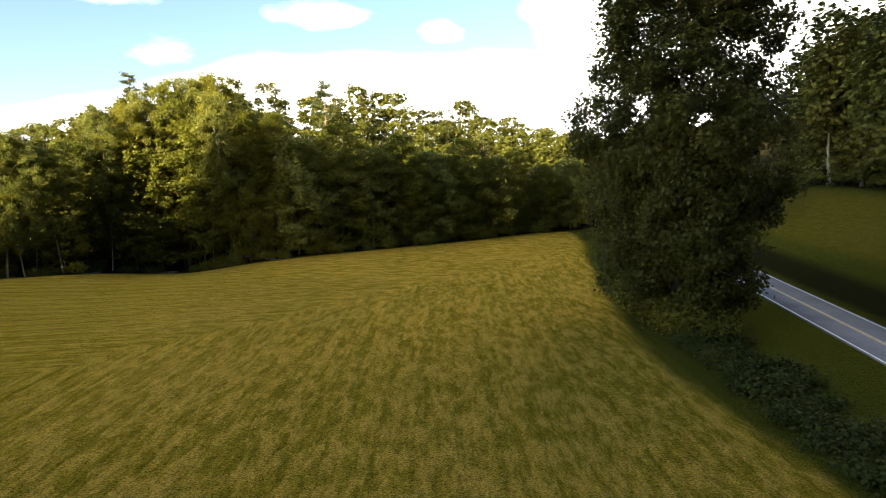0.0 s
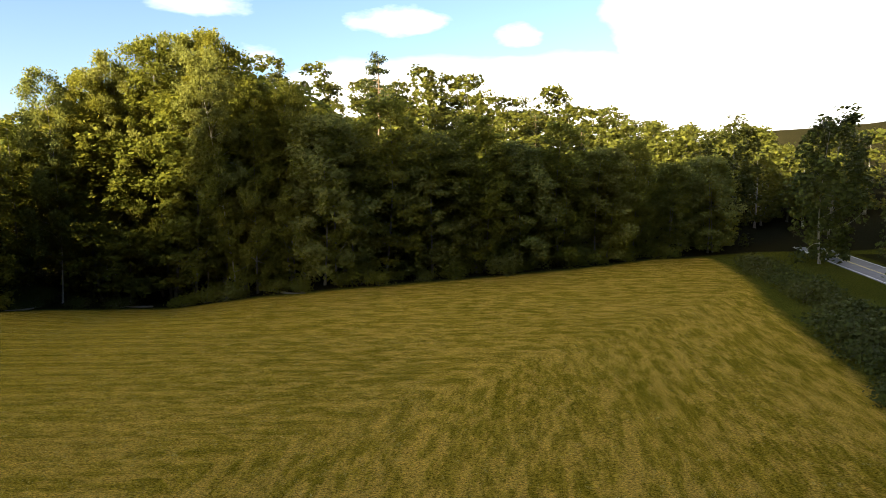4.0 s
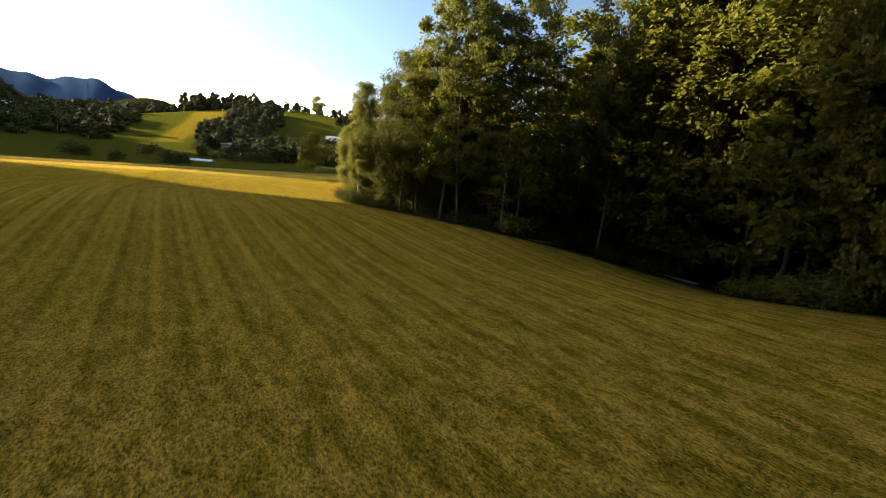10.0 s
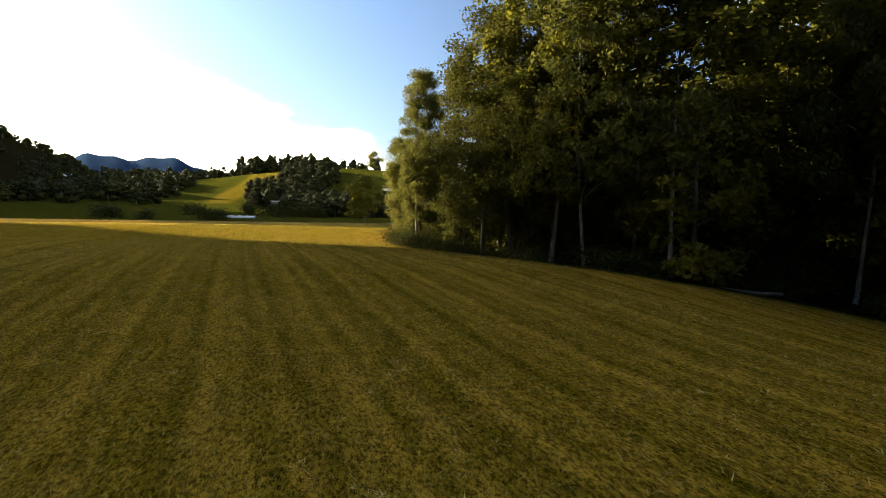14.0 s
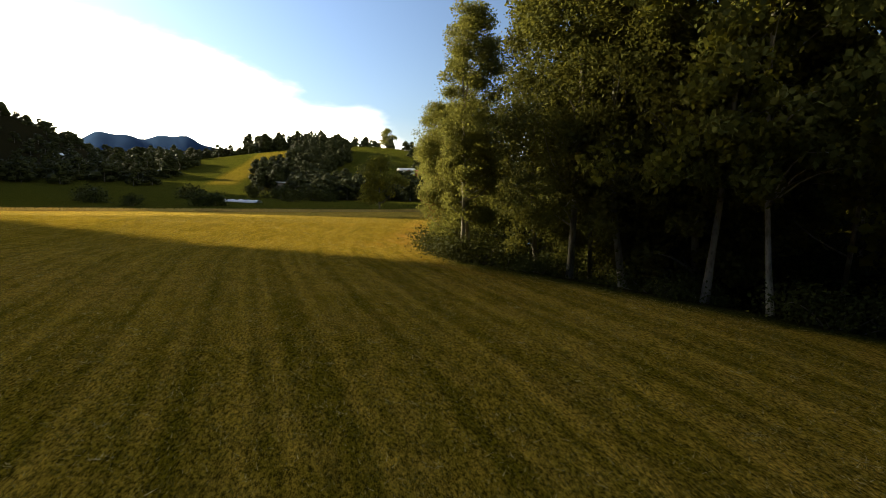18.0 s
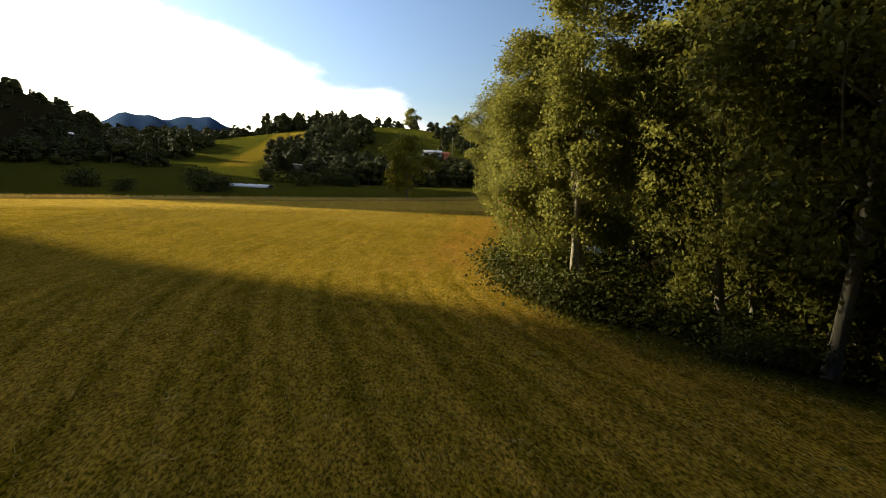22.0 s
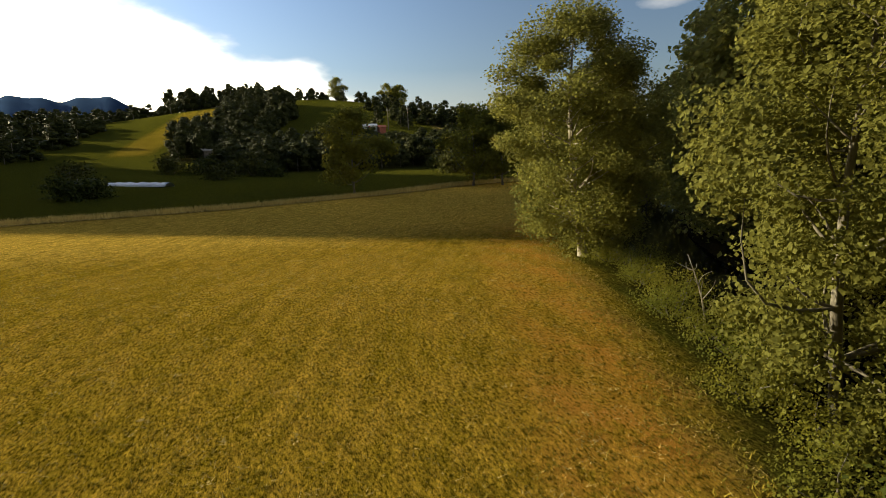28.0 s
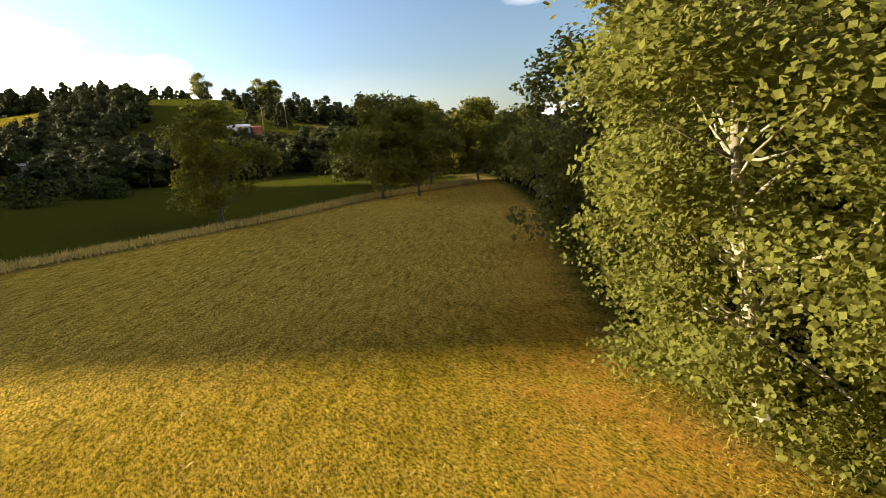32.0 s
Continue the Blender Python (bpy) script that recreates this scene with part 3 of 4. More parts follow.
def broad_tree(seed, tall, wide, low, clumps, leaves, size, bark=None, leaf=None, girth=None, lean=0.03, stems=1, peak=0.35, tight=1.0, limbs=26, flat=0.70):
    """A broad-leaved tree: stems with limbs, and a crown of leaf clumps at the limbs' ends. low: where the crown begins."""
    rng = np.random.default_rng(seed)
    girth = girth or tall * 0.011 + 0.06
    root = new("tree")
    tubes, tips = [], []
    top = np.array((rng.normal() * lean * tall, rng.normal() * lean * tall, tall * 0.93))
    for s in range(stems):
        foot = np.array((0, 0, -0.4)) + (np.array((np.cos(s * 2.2), np.sin(s * 2.2), 0)) * girth * 2.0 if stems > 1 else 0)
        head = top + (np.array((np.cos(s * 2.2), np.sin(s * 2.2), -0.6 * s / tall)) * wide * 0.35 if stems > 1 else 0)
        stem = bent(rng, foot, head, 11, 0.025)
        rad = girth * (1 - 0.88 * np.linspace(0, 1, 11) ** 0.9)
        rad[0] *= 1.45
        tubes.append(tube(stem, rad / (1 if stems == 1 else 1.35), 9 if limbs > 5 else 5))
        tips.append((stem, rad))
    h = low + (tall - low) * rng.uniform(0, 1, clumps) ** 0.85
    u = (h - low) / (tall - low)
    env = wide * np.where(u < peak, 0.62 + 0.38 * (u / peak) ** 0.7, np.sqrt(np.clip(1 - np.clip((u - peak) / (1.04 - peak), 0, 1) ** 1.8, 0.02, 1)))
    ang = rng.uniform(0, 2 * np.pi, clumps)
    lobes = 1 + 0.22 * np.sin(2 * ang + seed) + 0.14 * np.sin(3 * ang + 2.1 * seed + h * 0.5)
    rho = env * lobes * rng.uniform(0.28, 1.0, clumps) ** 0.55
    axis = top[None] * u[:, None] * 0.9
    cen = np.stack([axis[:, 0] + rho * np.cos(ang), axis[:, 1] + rho * np.sin(ang), h], -1)
    for c in cen[rng.permutation(clumps)[: min(clumps, limbs)]]:
        stem, rad = tips[rng.integers(stems)]
        k = int(np.clip(np.searchsorted(stem[:, 2], c[2] - np.hypot(c[0], c[1]) * 0.75 - 0.5), 2, 9))
        r = rad[k] * 0.42
        tubes.append(tube(bent(rng, stem[k], c, 6, 0.10), r * np.linspace(1, 0.15, 6), 5))
    part("trunk", joined("trunk", tubes), bark or BARK, root)
    per = rng.multinomial(leaves, rng.dirichlet(np.full(clumps, 3.0)))
    idx = np.repeat(np.arange(clumps), per)
    rc = (0.30 + 0.105 * wide) * rng.uniform(0.65, 1.4, clumps) * tight
    off = rng.normal(size=(leaves, 3))
    off *= (rng.uniform(0, 1, leaves) ** 0.45 / np.linalg.norm(off, axis=1))[:, None] * np.array((1, 1, flat))
    pos = cen[idx] + off * rc[idx][:, None] * 1.45
    pos[:, 2] = np.maximum(pos[:, 2], 0.15)
    out = pos - np.array((0, 0, low + 0.4 * (tall - low)))
    out /= np.linalg.norm(out, axis=1, keepdims=True) + 1e-9
    part("crown", leaf_cloud("crown", rng, pos, out, size), leaf or LEAF, root)
    return root


def pine_tree(seed, tall, wide, low, leaves, size):
    rng = np.random.default_rng(seed)
    root = new("pine_tree")
    stem = bent(rng, (0, 0, -0.4), (rng.normal() * 0.4, rng.normal() * 0.4, tall * 0.98), 10, 0.01)
    tubes = [tube(stem, (tall * 0.009 + 0.08) * (1 - 0.85 * np.linspace(0, 1, 10)), 8)]
    pos = []
    for b in range(30):
        u = rng.uniform(0, 1) ** 0.8
        h = low + (tall - low) * u
        a = rng.uniform(0, 6.28)
        reach = wide * (1.05 - 0.75 * u) * rng.uniform(0.55, 1.1)
        p = np.array((np.interp(h, stem[:, 2], stem[:, 0]), np.interp(h, stem[:, 2], stem[:, 1]), h))
        q = p + np.array((np.cos(a) * reach, np.sin(a) * reach, reach * rng.uniform(0.0, 0.35)))
        tubes.append(tube(bent(rng, p, q, 5, 0.06), 0.07 * np.linspace(1, 0.2, 5), 5))
        k = leaves // 30
        t = rng.uniform(0.35, 1.08, k)[:, None]
        pos.append(p * (1 - t) + q * t + rng.normal(size=(k, 3)) * np.array((0.5, 0.5, 0.22)) * (0.35 + 0.1 * wide))
    pos = np.concatenate(pos)
    part("trunk", joined("trunk", tubes), BARK_PINE, root)
    part("crown", leaf_cloud("crown", rng, pos, np.zeros_like(pos) + (0, 0, 0.3), size, 0.16), NEEDLE, root)
    return root


def shrub(seed, tall, wide, leaves, size, leaf=None):
    rng = np.random.default_rng(seed)
    root = new("shrub")
    n = 16
    ang, rho = rng.uniform(0, 6.28, n), wide * rng.uniform(0.1, 1, n) ** 0.6
    cen = np.stack([rho * np.cos(ang), rho * np.sin(ang), tall * (0.25 + 0.65 * rng.uniform(0, 1, n)) * (1 - 0.35 * rho / wide)], -1)
    part("trunk", joined("trunk", [tube(bent(rng, (0.1 * c[0], 0.1 * c[1], -0.2), c, 4, 0.1), 0.035 * np.linspace(1, 0.25, 4), 4) for c in cen[:9]]), BARK, root)
    idx = rng.integers(0, n, leaves)
    pos = cen[idx] + rng.normal(size=(leaves, 3)) * np.array((0.30 * wide, 0.30 * wide, 0.17 * tall))
    pos[:, 2] = np.maximum(pos[:, 2], 0.05)
    out = pos / (np.linalg.norm(pos, axis=1, keepdims=True) + 1e-9)
    part("foliage", leaf_cloud("foliage", rng, pos, out, size), leaf or LEAF, root)
    return root


USED = set()


def stand(model, x, y, scale=1.0, turn=None, squash=1.0, sink=0.0):
    """The model, or a copy of it once it has been used, standing on the ground at x, y."""
    turn = random.uniform(0, 360) if turn is None else turn
    m = Matrix.Translation((x, y, float(height(x, y)) - sink)) @ pose(0, 0, 0, 0, 0, turn) @ Matrix.Diagonal((scale * squash, scale * squash, scale, 1))
    if model.name in USED:
        s = model.scale
        return copy_thing(model, m @ Matrix.Diagonal((1 / s[0], 1 / s[1], 1 / s[2], 1)))
    USED.add(model.name)
    model.matrix_basis = m
    return model


def mesh_arrays(model):
    """Points and four-cornered faces of each part of a model."""
    out = []
    for ob in model.children:
        me = ob.data
        co = np.empty(len(me.vertices) * 3, np.float32)
        me.vertices.foreach_get("co", co)
        fs = np.empty(len(me.loops), np.int32)
        me.loops.foreach_get("vertex_index", fs)
        out.append((co.reshape(-1, 3), fs.reshape(-1, 4), me.materials[0]))
    return out


def woods(name, models, places, label):
    """Many far trees as one mass. places: x, y, scale, squash."""
    rng = np.random.default_rng(len(places))
    kinds = [mesh_arrays(m) for m in models]
    mats, co, fs, mi, o = [], [], [], [], 0
    for x, y, s, q in places:
        a = rng.uniform(0, 6.28)
        r = np.array(((np.cos(a) * q, -np.sin(a) * q, 0), (np.sin(a) * q, np.cos(a) * q, 0), (0, 0, 1))) * s
        for c, f, m in kinds[rng.integers(len(kinds))]:
            if m not in mats:
                mats.append(m)
            co.append(c @ r.T + np.array((x, y, float(height(x, y)))))
            fs.append(f + o)
            mi.append(np.full(len(f), mats.index(m), np.int32))
            o += len(c)
    me = quick_mesh(name, np.concatenate(co), np.concatenate(fs), False)
    for m in mats:
        me.materials.append(m)
    me.polygons.foreach_set("material_index", np.concatenate(mi))
    for m in models:
        for ob in (*m.children, m):
            bpy.data.objects.remove(ob)
    return tagged(new(name, me), label, "woods", kind="stuff")


random.seed(7)
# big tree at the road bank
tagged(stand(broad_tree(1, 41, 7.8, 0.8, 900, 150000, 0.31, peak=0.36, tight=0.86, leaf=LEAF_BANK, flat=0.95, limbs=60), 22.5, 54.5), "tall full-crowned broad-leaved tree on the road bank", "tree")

# woods edge: taller towards the east
W1 = broad_tree(11, 24, 4.2, 4.6, 230, 20000, 0.23, BARK_PALE, LEAF_LIGHT, peak=0.5, girth=0.125, tight=0.80, limbs=40)
W2 = broad_tree(12, 24, 4.8, 4.0, 230, 20000, 0.23, BARK, LEAF, peak=0.45, girth=0.15, tight=0.80, limbs=40)
W3 = broad_tree(13, 24, 3.9, 6.0, 210, 18000, 0.23, BARK_PALE, LEAF_LIGHT, peak=0.55, lean=0.05, girth=0.125, tight=0.80, limbs=40)
W4 = broad_tree(14, 22, 5.0, 1.2, 240, 17000, 0.27, BARK, LEAF, peak=0.4, girth=0.15, tight=0.80, limbs=40)
B1 = broad_tree(15, 24, 5.2, 1.5, 120, 3200, 0.62, BARK, LEAF, peak=0.45, girth=0.22, limbs=8)
B2 = broad_tree(16, 24, 4.8, 3.0, 120, 3200, 0.62, BARK_PALE, LEAF, peak=0.5, girth=0.20, limbs=8)
M1 = broad_tree(18, 24, 4.9, 1.4, 190, 9000, 0.38, BARK, LEAF, peak=0.42, girth=0.16, limbs=14, tight=0.9)
M2 = broad_tree(19, 20, 5.2, 0.6, 200, 9000, 0.36, BARK, LEAF_LIGHT, peak=0.38, girth=0.15, limbs=14, tight=0.9)
WOOD = (W1, W2, W3, W4, B1, B2, M1, M2)
for k, ob in enumerate(WOOD):
    tagged(ob, ("slender sycamore with pale trunk at the woods edge", "leafy broad-leaved tree at the woods edge", "tall pale-trunked tree with high crown at the woods edge", "dense dark green tree with low branches in the woods", "dark green tree inside the woods", "pale-trunked tree inside the woods", "leafy tree just inside the woods edge", "light green tree leafy to the ground at the woods edge")[k], "tree", "trees of the woods")
TALL_X, TALL_Y = (-82, -76, -70, -64, -59, -56, -50, -45, -36, -28, -15, 5, 20, 40), (11.5, 13, 15.5, 22.5, 24.5, 29.5, 30.5, 37, 30, 25.5, 23, 21, 19, 20)
FRONT = ((-63.3, 84.1, 0), (-59.3, 86.8, 2), (-64.5, 87.7, 2), (-64.9, 82.7, 1), (-57, 95.7, 0), (-54, 99.5, 2), (-52, 101, 0), (-45, 110.4, 0),
         (-48.5, 104.5, 1), (-41.5, 106, 1), (-38.5, 103.5, 2), (-36, 104, 3), (-31, 105, 1), (-26, 106, 3), (-50.3, 105.5, 2), (-46.7, 107, 0), (-43.3, 104.4, 0), (-55.3, 100.6, 1), (-20, 109, 1), (-14, 112, 3), (-8, 115, 1), (-2, 119, 3), (4, 122.5, 1), (10, 127, 3), (17, 133, 1), (24, 137, 3), (31, 139, 3))
for x, y, k in FRONT:
    t = np.interp(x, TALL_X, TALL_Y) * random.uniform(0.94, 1.05)
    stand(WOOD[k] if x < -30 else (M2 if k == 3 else M1), x, y, t / 24, squash=0.74 if -58 < x < -30 else 0.95 if x < -58 else 1.2)
for x in np.arange(-84, 36, 3.6):
    for back in (7, 14, 22):
        xx = x + random.uniform(-1.6, 1.6)
        yy = float(edge_y(xx)) + back + random.uniform(-2.5, 2.5) + (8 if xx < -62 else 0)
        if back == 22 and not -60 < xx < 0:
            continue
        t = np.interp(xx, TALL_X, TALL_Y) * random.uniform(0.66, 0.90)
        stand(M1 if back == 7 else random.choice((B1, B2)), xx, yy, t / 24, squash=1.2)

# trees of the sunlit corner and along the creek
C1 = tagged(broad_tree(21, 13.2, 1.75, 2.0, 220, 60000, 0.095, BARK_PALE, LEAF_LIGHT, stems=2, lean=0.004, peak=0.4, girth=0.19, tight=0.85, limbs=40), "broad-leaved tree with two pale trunks at the sunlit field corner", "tree", "trees along the creek")
C2 = tagged(broad_tree(22, 9.4, 2.9, 0.7, 320, 90000, 0.082, BARK_PALE, LEAF_LIGHT, peak=0.42, girth=0.16, tight=0.78, limbs=60), "sunlit young sycamore with mottled pale trunk at the creek bank", "tree", "trees along the creek")
C3 = tagged(broad_tree(23, 10.4, 2.5, 0.5, 250, 66000, 0.088, BARK, LEAF_LIGHT, peak=0.42, girth=0.15, tight=0.85, limbs=40), "full leafy green tree leaning over the creek", "tree", "trees along the creek")
C4 = tagged(broad_tree(24, 10, 3.4, 0.4, 200, 10000, 0.24, BARK, LEAF_LIGHT, peak=0.4, girth=0.15, tight=0.85), "leafy green tree on the far creek bank", "tree", "trees along the creek")
C5 = tagged(broad_tree(26, 8.3, 1.5, 0.9, 230, 56000, 0.075, BARK_PALE, LEAF_LIGHT, peak=0.42, girth=0.11, tight=0.85, limbs=36), "bushy sunlit tree with a thin pale trunk at the field corner", "tree", "trees along the creek")
N1 = tagged(broad_tree(25, 15, 2.9, 2.6, 260, 34000, 0.125, BARK, LEAF_MID, peak=0.45, girth=0.16, tight=0.9, limbs=36), "slender leafy tree with grey trunk near the field corner", "tree", "trees along the creek")
rng = np.random.default_rng(27)
withered = np.stack([rng.normal(size=220) * 0.28, rng.normal(size=220) * 0.28 - 1.3, 3.1 + rng.normal(size=220) * 0.75], -1)
part("dead_leaves", leaf_cloud("dead_leaves", rng, withered, np.zeros((220, 3)), 0.07), LEAF_DEAD, C5, "withered reddish-brown leaves on a dead limb")
for x, y, s in ((-68.6, 81.8, 1.1), (-67.3, 84.4, 1.25), (-70.6, 84.4, 1.05), (-72.6, 82.2, 0.92), (-74.4, 85.2, 0.95), (-77.5, 83.8, 0.8), (-73.9, 80.1, 0.98), (-71.2, 80.4, 1.12)):
    stand(N1, x, y, s)
stand(C1, -77.2, 77.2, turn=140)
stand(C5, -79.1, 76.6, turn=20)
stand(C2, -99.8, 81.6, turn=0, squash=1.16)
stand(C3, -87.3, 80.0, turn=0)
stand(C3, -104.2, 84.9, 0.8)
for x, y, s in ((-89.0, 91.5, 1.3), (-94, 94, 1.35), (-100, 97.0, 1.3), (-106, 99, 1.3), (-84, 91, 1.35), (-111, 92.0, 0.9), (-112, 103, 1.2), (-118, 108, 1.2), (-124, 106, 1.0), (-97, 103, 1.5), (-90, 99, 1.5), (-79, 92, 1.4), (-104, 108, 1.5), (-131, 114, 1.1), (-120, 118, 1.4)):
    stand(C4, x - 2.8, y - 2.1, s)

# hill behind the woods
places = []
for x in np.arange(-125, 80, 6.5):
    for back in (32, 40, 49, 59, 70, 83):
        xx = x + random.uniform(-3, 3)
        places.append((xx, float(edge_y(xx)) + back + random.uniform(-3, 3), random.uniform(0.75, 1.1) * (0.8 if xx < -75 else 1), 1.15))
H1 = broad_tree(31, 18, 4.8, 1.5, 90, 1400, 0.70, BARK, LEAF_FAR, peak=0.4, limbs=4, flat=0.8)
H2 = broad_tree(32, 19, 4.2, 2.5, 90, 1400, 0.70, BARK_PALE, LEAF_FAR, peak=0.5, limbs=4, flat=0.8)
woods("hill_woods", (H1, H2), places, "wooded hillside with sunlit yellow-green crowns")
P1 = tagged(pine_tree(41, 24, 4.6, 13, 2600, 0.55), "tall pine with bare trunk and flat crown above the woods", "pine tree", "pines of the north hill")
for x, y, s in ((-30, 147, 1.2), (-68, 135, 0.95), (-62, 142, 0.9), (-80, 150, 0.9), (2, 165, 0.8), (12, 170, 0.75), (-52, 150, 1.0)):
    stand(P1, x, y, s)

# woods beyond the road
E1 = tagged(broad_tree(17, 24, 5.2, 1.0, 130, 3600, 0.62, BARK, LEAF_DARK, peak=0.45, girth=0.22, limbs=8, flat=0.95), "tall tree with shade-darkened leaves in the woods beyond the road", "tree", "trees beyond the road")
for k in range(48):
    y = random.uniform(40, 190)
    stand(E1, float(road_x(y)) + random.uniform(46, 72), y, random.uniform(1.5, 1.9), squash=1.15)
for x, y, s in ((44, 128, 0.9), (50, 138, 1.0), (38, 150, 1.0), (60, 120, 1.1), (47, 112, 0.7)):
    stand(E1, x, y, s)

# lone trees at the far border and the western hill
L1 = tagged(broad_tree(51, 9, 3.3, 1.5, 80, 7000, 0.28, BARK, LEAF, peak=0.4, girth=0.15, tight=1.25), "round-crowned lone tree at the border of the hay field", "tree", "trees at the field border")
for x, y, s in ((-140, 77.6, 0.95), (-144, 92.3, 1.0), (-143.3, 95.8, 0.9), (-150, 97.5, 1.0), (-152, 101.5, 0.85), (-149, 106, 0.95), (-146, 110, 0.9), (-140, 112, 0.9), (-134, 112, 0.85), (-158, 112, 1.0), (-165, 108, 1.0), (-324, 117, 0.95), (-327, 123, 1.0), (-322, 121, 0.9), (-331, 97, 1.0)):
    stand(L1, x, y, s)
def round_lump(n):
    """Points and quads of a small sphere made from a cube of n x n faces a side."""
    co, fs = [], []
    g = np.linspace(-1, 1, n + 1)
    for axis in range(3):
        for side in (-1, 1):
            u, v = np.meshgrid(g, g)
            p = np.stack([np.full_like(u, side), u, v], -1).reshape(-1, 3)
            p = np.roll(p, axis, axis=1)
            b = np.array([r * (n + 1) + c for r in range(n) for c in range(n)]) + len(co) * (n + 1) ** 2
            q = np.stack([b, b + 1, b + n + 2, b + n + 1], -1)
            fs.append(q if side > 0 else q[:, ::-1])
            co.append(p / np.linalg.norm(p, axis=1, keepdims=True))
    return np.concatenate(co), np.concatenate(fs)


def far_tree(seed, tall, wide, lumps, n, leaves, size):
    """A tree seen from far: a crown of overlapping foliage lumps with ragged leaves, on a short trunk."""
    rng = np.random.default_rng(seed)
    root = new("tree")
    base, quads = round_lump(n)
    tubes = []
    pos, out = [], []
    for k in range(lumps):
        u = (k + 0.5) / lumps
        a, rho = rng.uniform(0, 6.28), wide * 0.62 * np.sqrt(max(0.05, 1 - (1.6 * u - 0.55) ** 2)) * rng.uniform(0.3, 1.0)
        c = np.array((rho * np.cos(a), rho * np.sin(a), tall * (0.12 + 0.78 * u)))
        r = wide * rng.uniform(0.22, 0.36) * (1.1 - 0.45 * u)
        dent = 1 + 0.22 * np.sin(base @ rng.normal(size=3) * 3 + k) + 0.14 * np.sin(base @ rng.normal(size=3) * 6 + 2 * k)
        tubes.append((c + base * (r * dent)[:, None] * np.array((1, 1, 0.85)), quads))
        d = rng.normal(size=(leaves // lumps, 3))
        d /= np.linalg.norm(d, axis=1, keepdims=True)
        pos.append(c + d * r * rng.uniform(0.8, 1.7, (len(d), 1)))
        out.append(d * 3.0)
    part("trunk", joined("trunk", [tube(np.array(((0, 0, -0.5), (0, 0, tall * 0.3), (0, 0, tall * 0.6))), (0.2, 0.15, 0.08), 5)]), BARK, root)
    part("crown", joined("crown", tubes), LEAF_HILL, root)
    part("leaves", leaf_cloud("leaves", rng, np.concatenate(pos), np.concatenate(out), size), LEAF_HILL, root)
    return root


F1 = far_tree(61, 10, 4.4, 12, 2, 400, 0.72)
F2 = far_tree(62, 12, 3.8, 12, 2, 400, 0.72)
places = []


def plant(count, x0, x1, y0, y1, s0, s1, q0=1.1, q1=1.6):
    for k in range(count):
        places.append((random.uniform(x0, x1), random.uniform(y0, y1), random.uniform(s0, s1), random.uniform(q0, q1)))


plant(190, -222, -184, 78, 150, 0.3, 0.58)      # band below the upper pasture
plant(70, -222, -184, 60, 80, 0.3, 0.55)
for k in range(150):                             # band beside the lit slope
    x = random.uniform(-300, -212)
    y0 = 47 + 10 * float(smooth((-x - 226) / 50))
    places.append((x, y0 + random.uniform(0, 20), random.uniform(0.35, 0.72), random.uniform(0.9, 1.4)))
F3 = far_tree(63, 10, 4.2, 20, 2, 1300, 0.42)
F4 = far_tree(64, 11, 3.8, 20, 2, 1300, 0.42)
woods("hedge_woods", (F3, F4), places, "dark trees and thickets below the upper pasture")
places = []
plant(46, -352, -322, 30, 66, 0.5, 0.85, 0.9, 1.3)   # knoll above the lit slope
plant(130, -430, -302, 62, 240, 0.3, 0.55)      # skyline and back of the hill
plant(60, -430, -332, 10, 62, 0.3, 0.5)
plant(90, -290, -246, 100, 230, 0.35, 0.6)
plant(230, -420, -215, -26, 21, 0.4, 0.65, 1.3, 1.8)   # valley floor
plant(300, -620, -240, -190, -14, 0.35, 0.6, 1.5, 2.2)      # wooded hill in the south-west
woods("far_woods", (F1, F2), places, "dark wooded slopes of the western hills")

# ---- shrubs ----
S1 = tagged(shrub(71, 2.4, 1.7, 1500, 0.19), "green shrub at the woods edge", "shrub", "shrubs of the woods edge")
S2 = tagged(shrub(72, 1.2, 1.1, 2600, 0.065, LEAF), "low leafy shrub at the creek bank", "shrub", "shrubs of the creek bank")
S6 = tagged(shrub(76, 1.6, 1.7, 2400, 0.11, LEAF_DARK), "undergrowth bush coloured dark for the shade of the trees", "shrub", "shrubs of the creek bank")
S3 = tagged(shrub(73, 2.6, 2.0, 1100, 0.30, LEAF_DARK), "dark rounded bush in the pasture", "shrub", "bushes of the pasture")
S5 = tagged(shrub(75, 3.6, 1.9, 2200, 0.22, LEAF_LIGHT), "tall pale green bush at the woods edge", "shrub", "shrubs of the woods edge")
for x in np.arange(-44, 24, 2.3):
    xx = x + random.uniform(-1.2, 1.2)
    stand(random.choice((S1, S1, S5)), xx, float(edge_y(xx)) + random.uniform(1.0, 6.0), random.uniform(0.35, 1.35), squash=random.uniform(0.9, 1.5))
for x in np.arange(-115, -82, 1.5):
    stand(S2, x, float(edge_y(x)) + random.uniform(1.2, 2.4), random.uniform(0.5, 0.9))
for x in np.arange(-124, -70, 1.9):
    stand(random.choice((S1, S5, S5)), x, float(edge_y(x)) + random.uniform(9.6, 12.5), random.uniform(0.7, 1.3))
for x in np.arange(-78, -48, 3.0):
    stand(S6, x, float(edge_y(x)) + random.uniform(2.0, 4.5), random.uniform(0.5, 1.1))
for k in range(14):
    stand(S1, random.uniform(20.5, 26), random.uniform(47, 63), random.uniform(1.1, 1.6))
S4 = tagged(shrub(74, 1.6, 1.8, 600, 0.26, LEAF_DARK), "dense undergrowth bush with shade-darkened leaves on the road bank", "shrub", "bushes of the road bank")
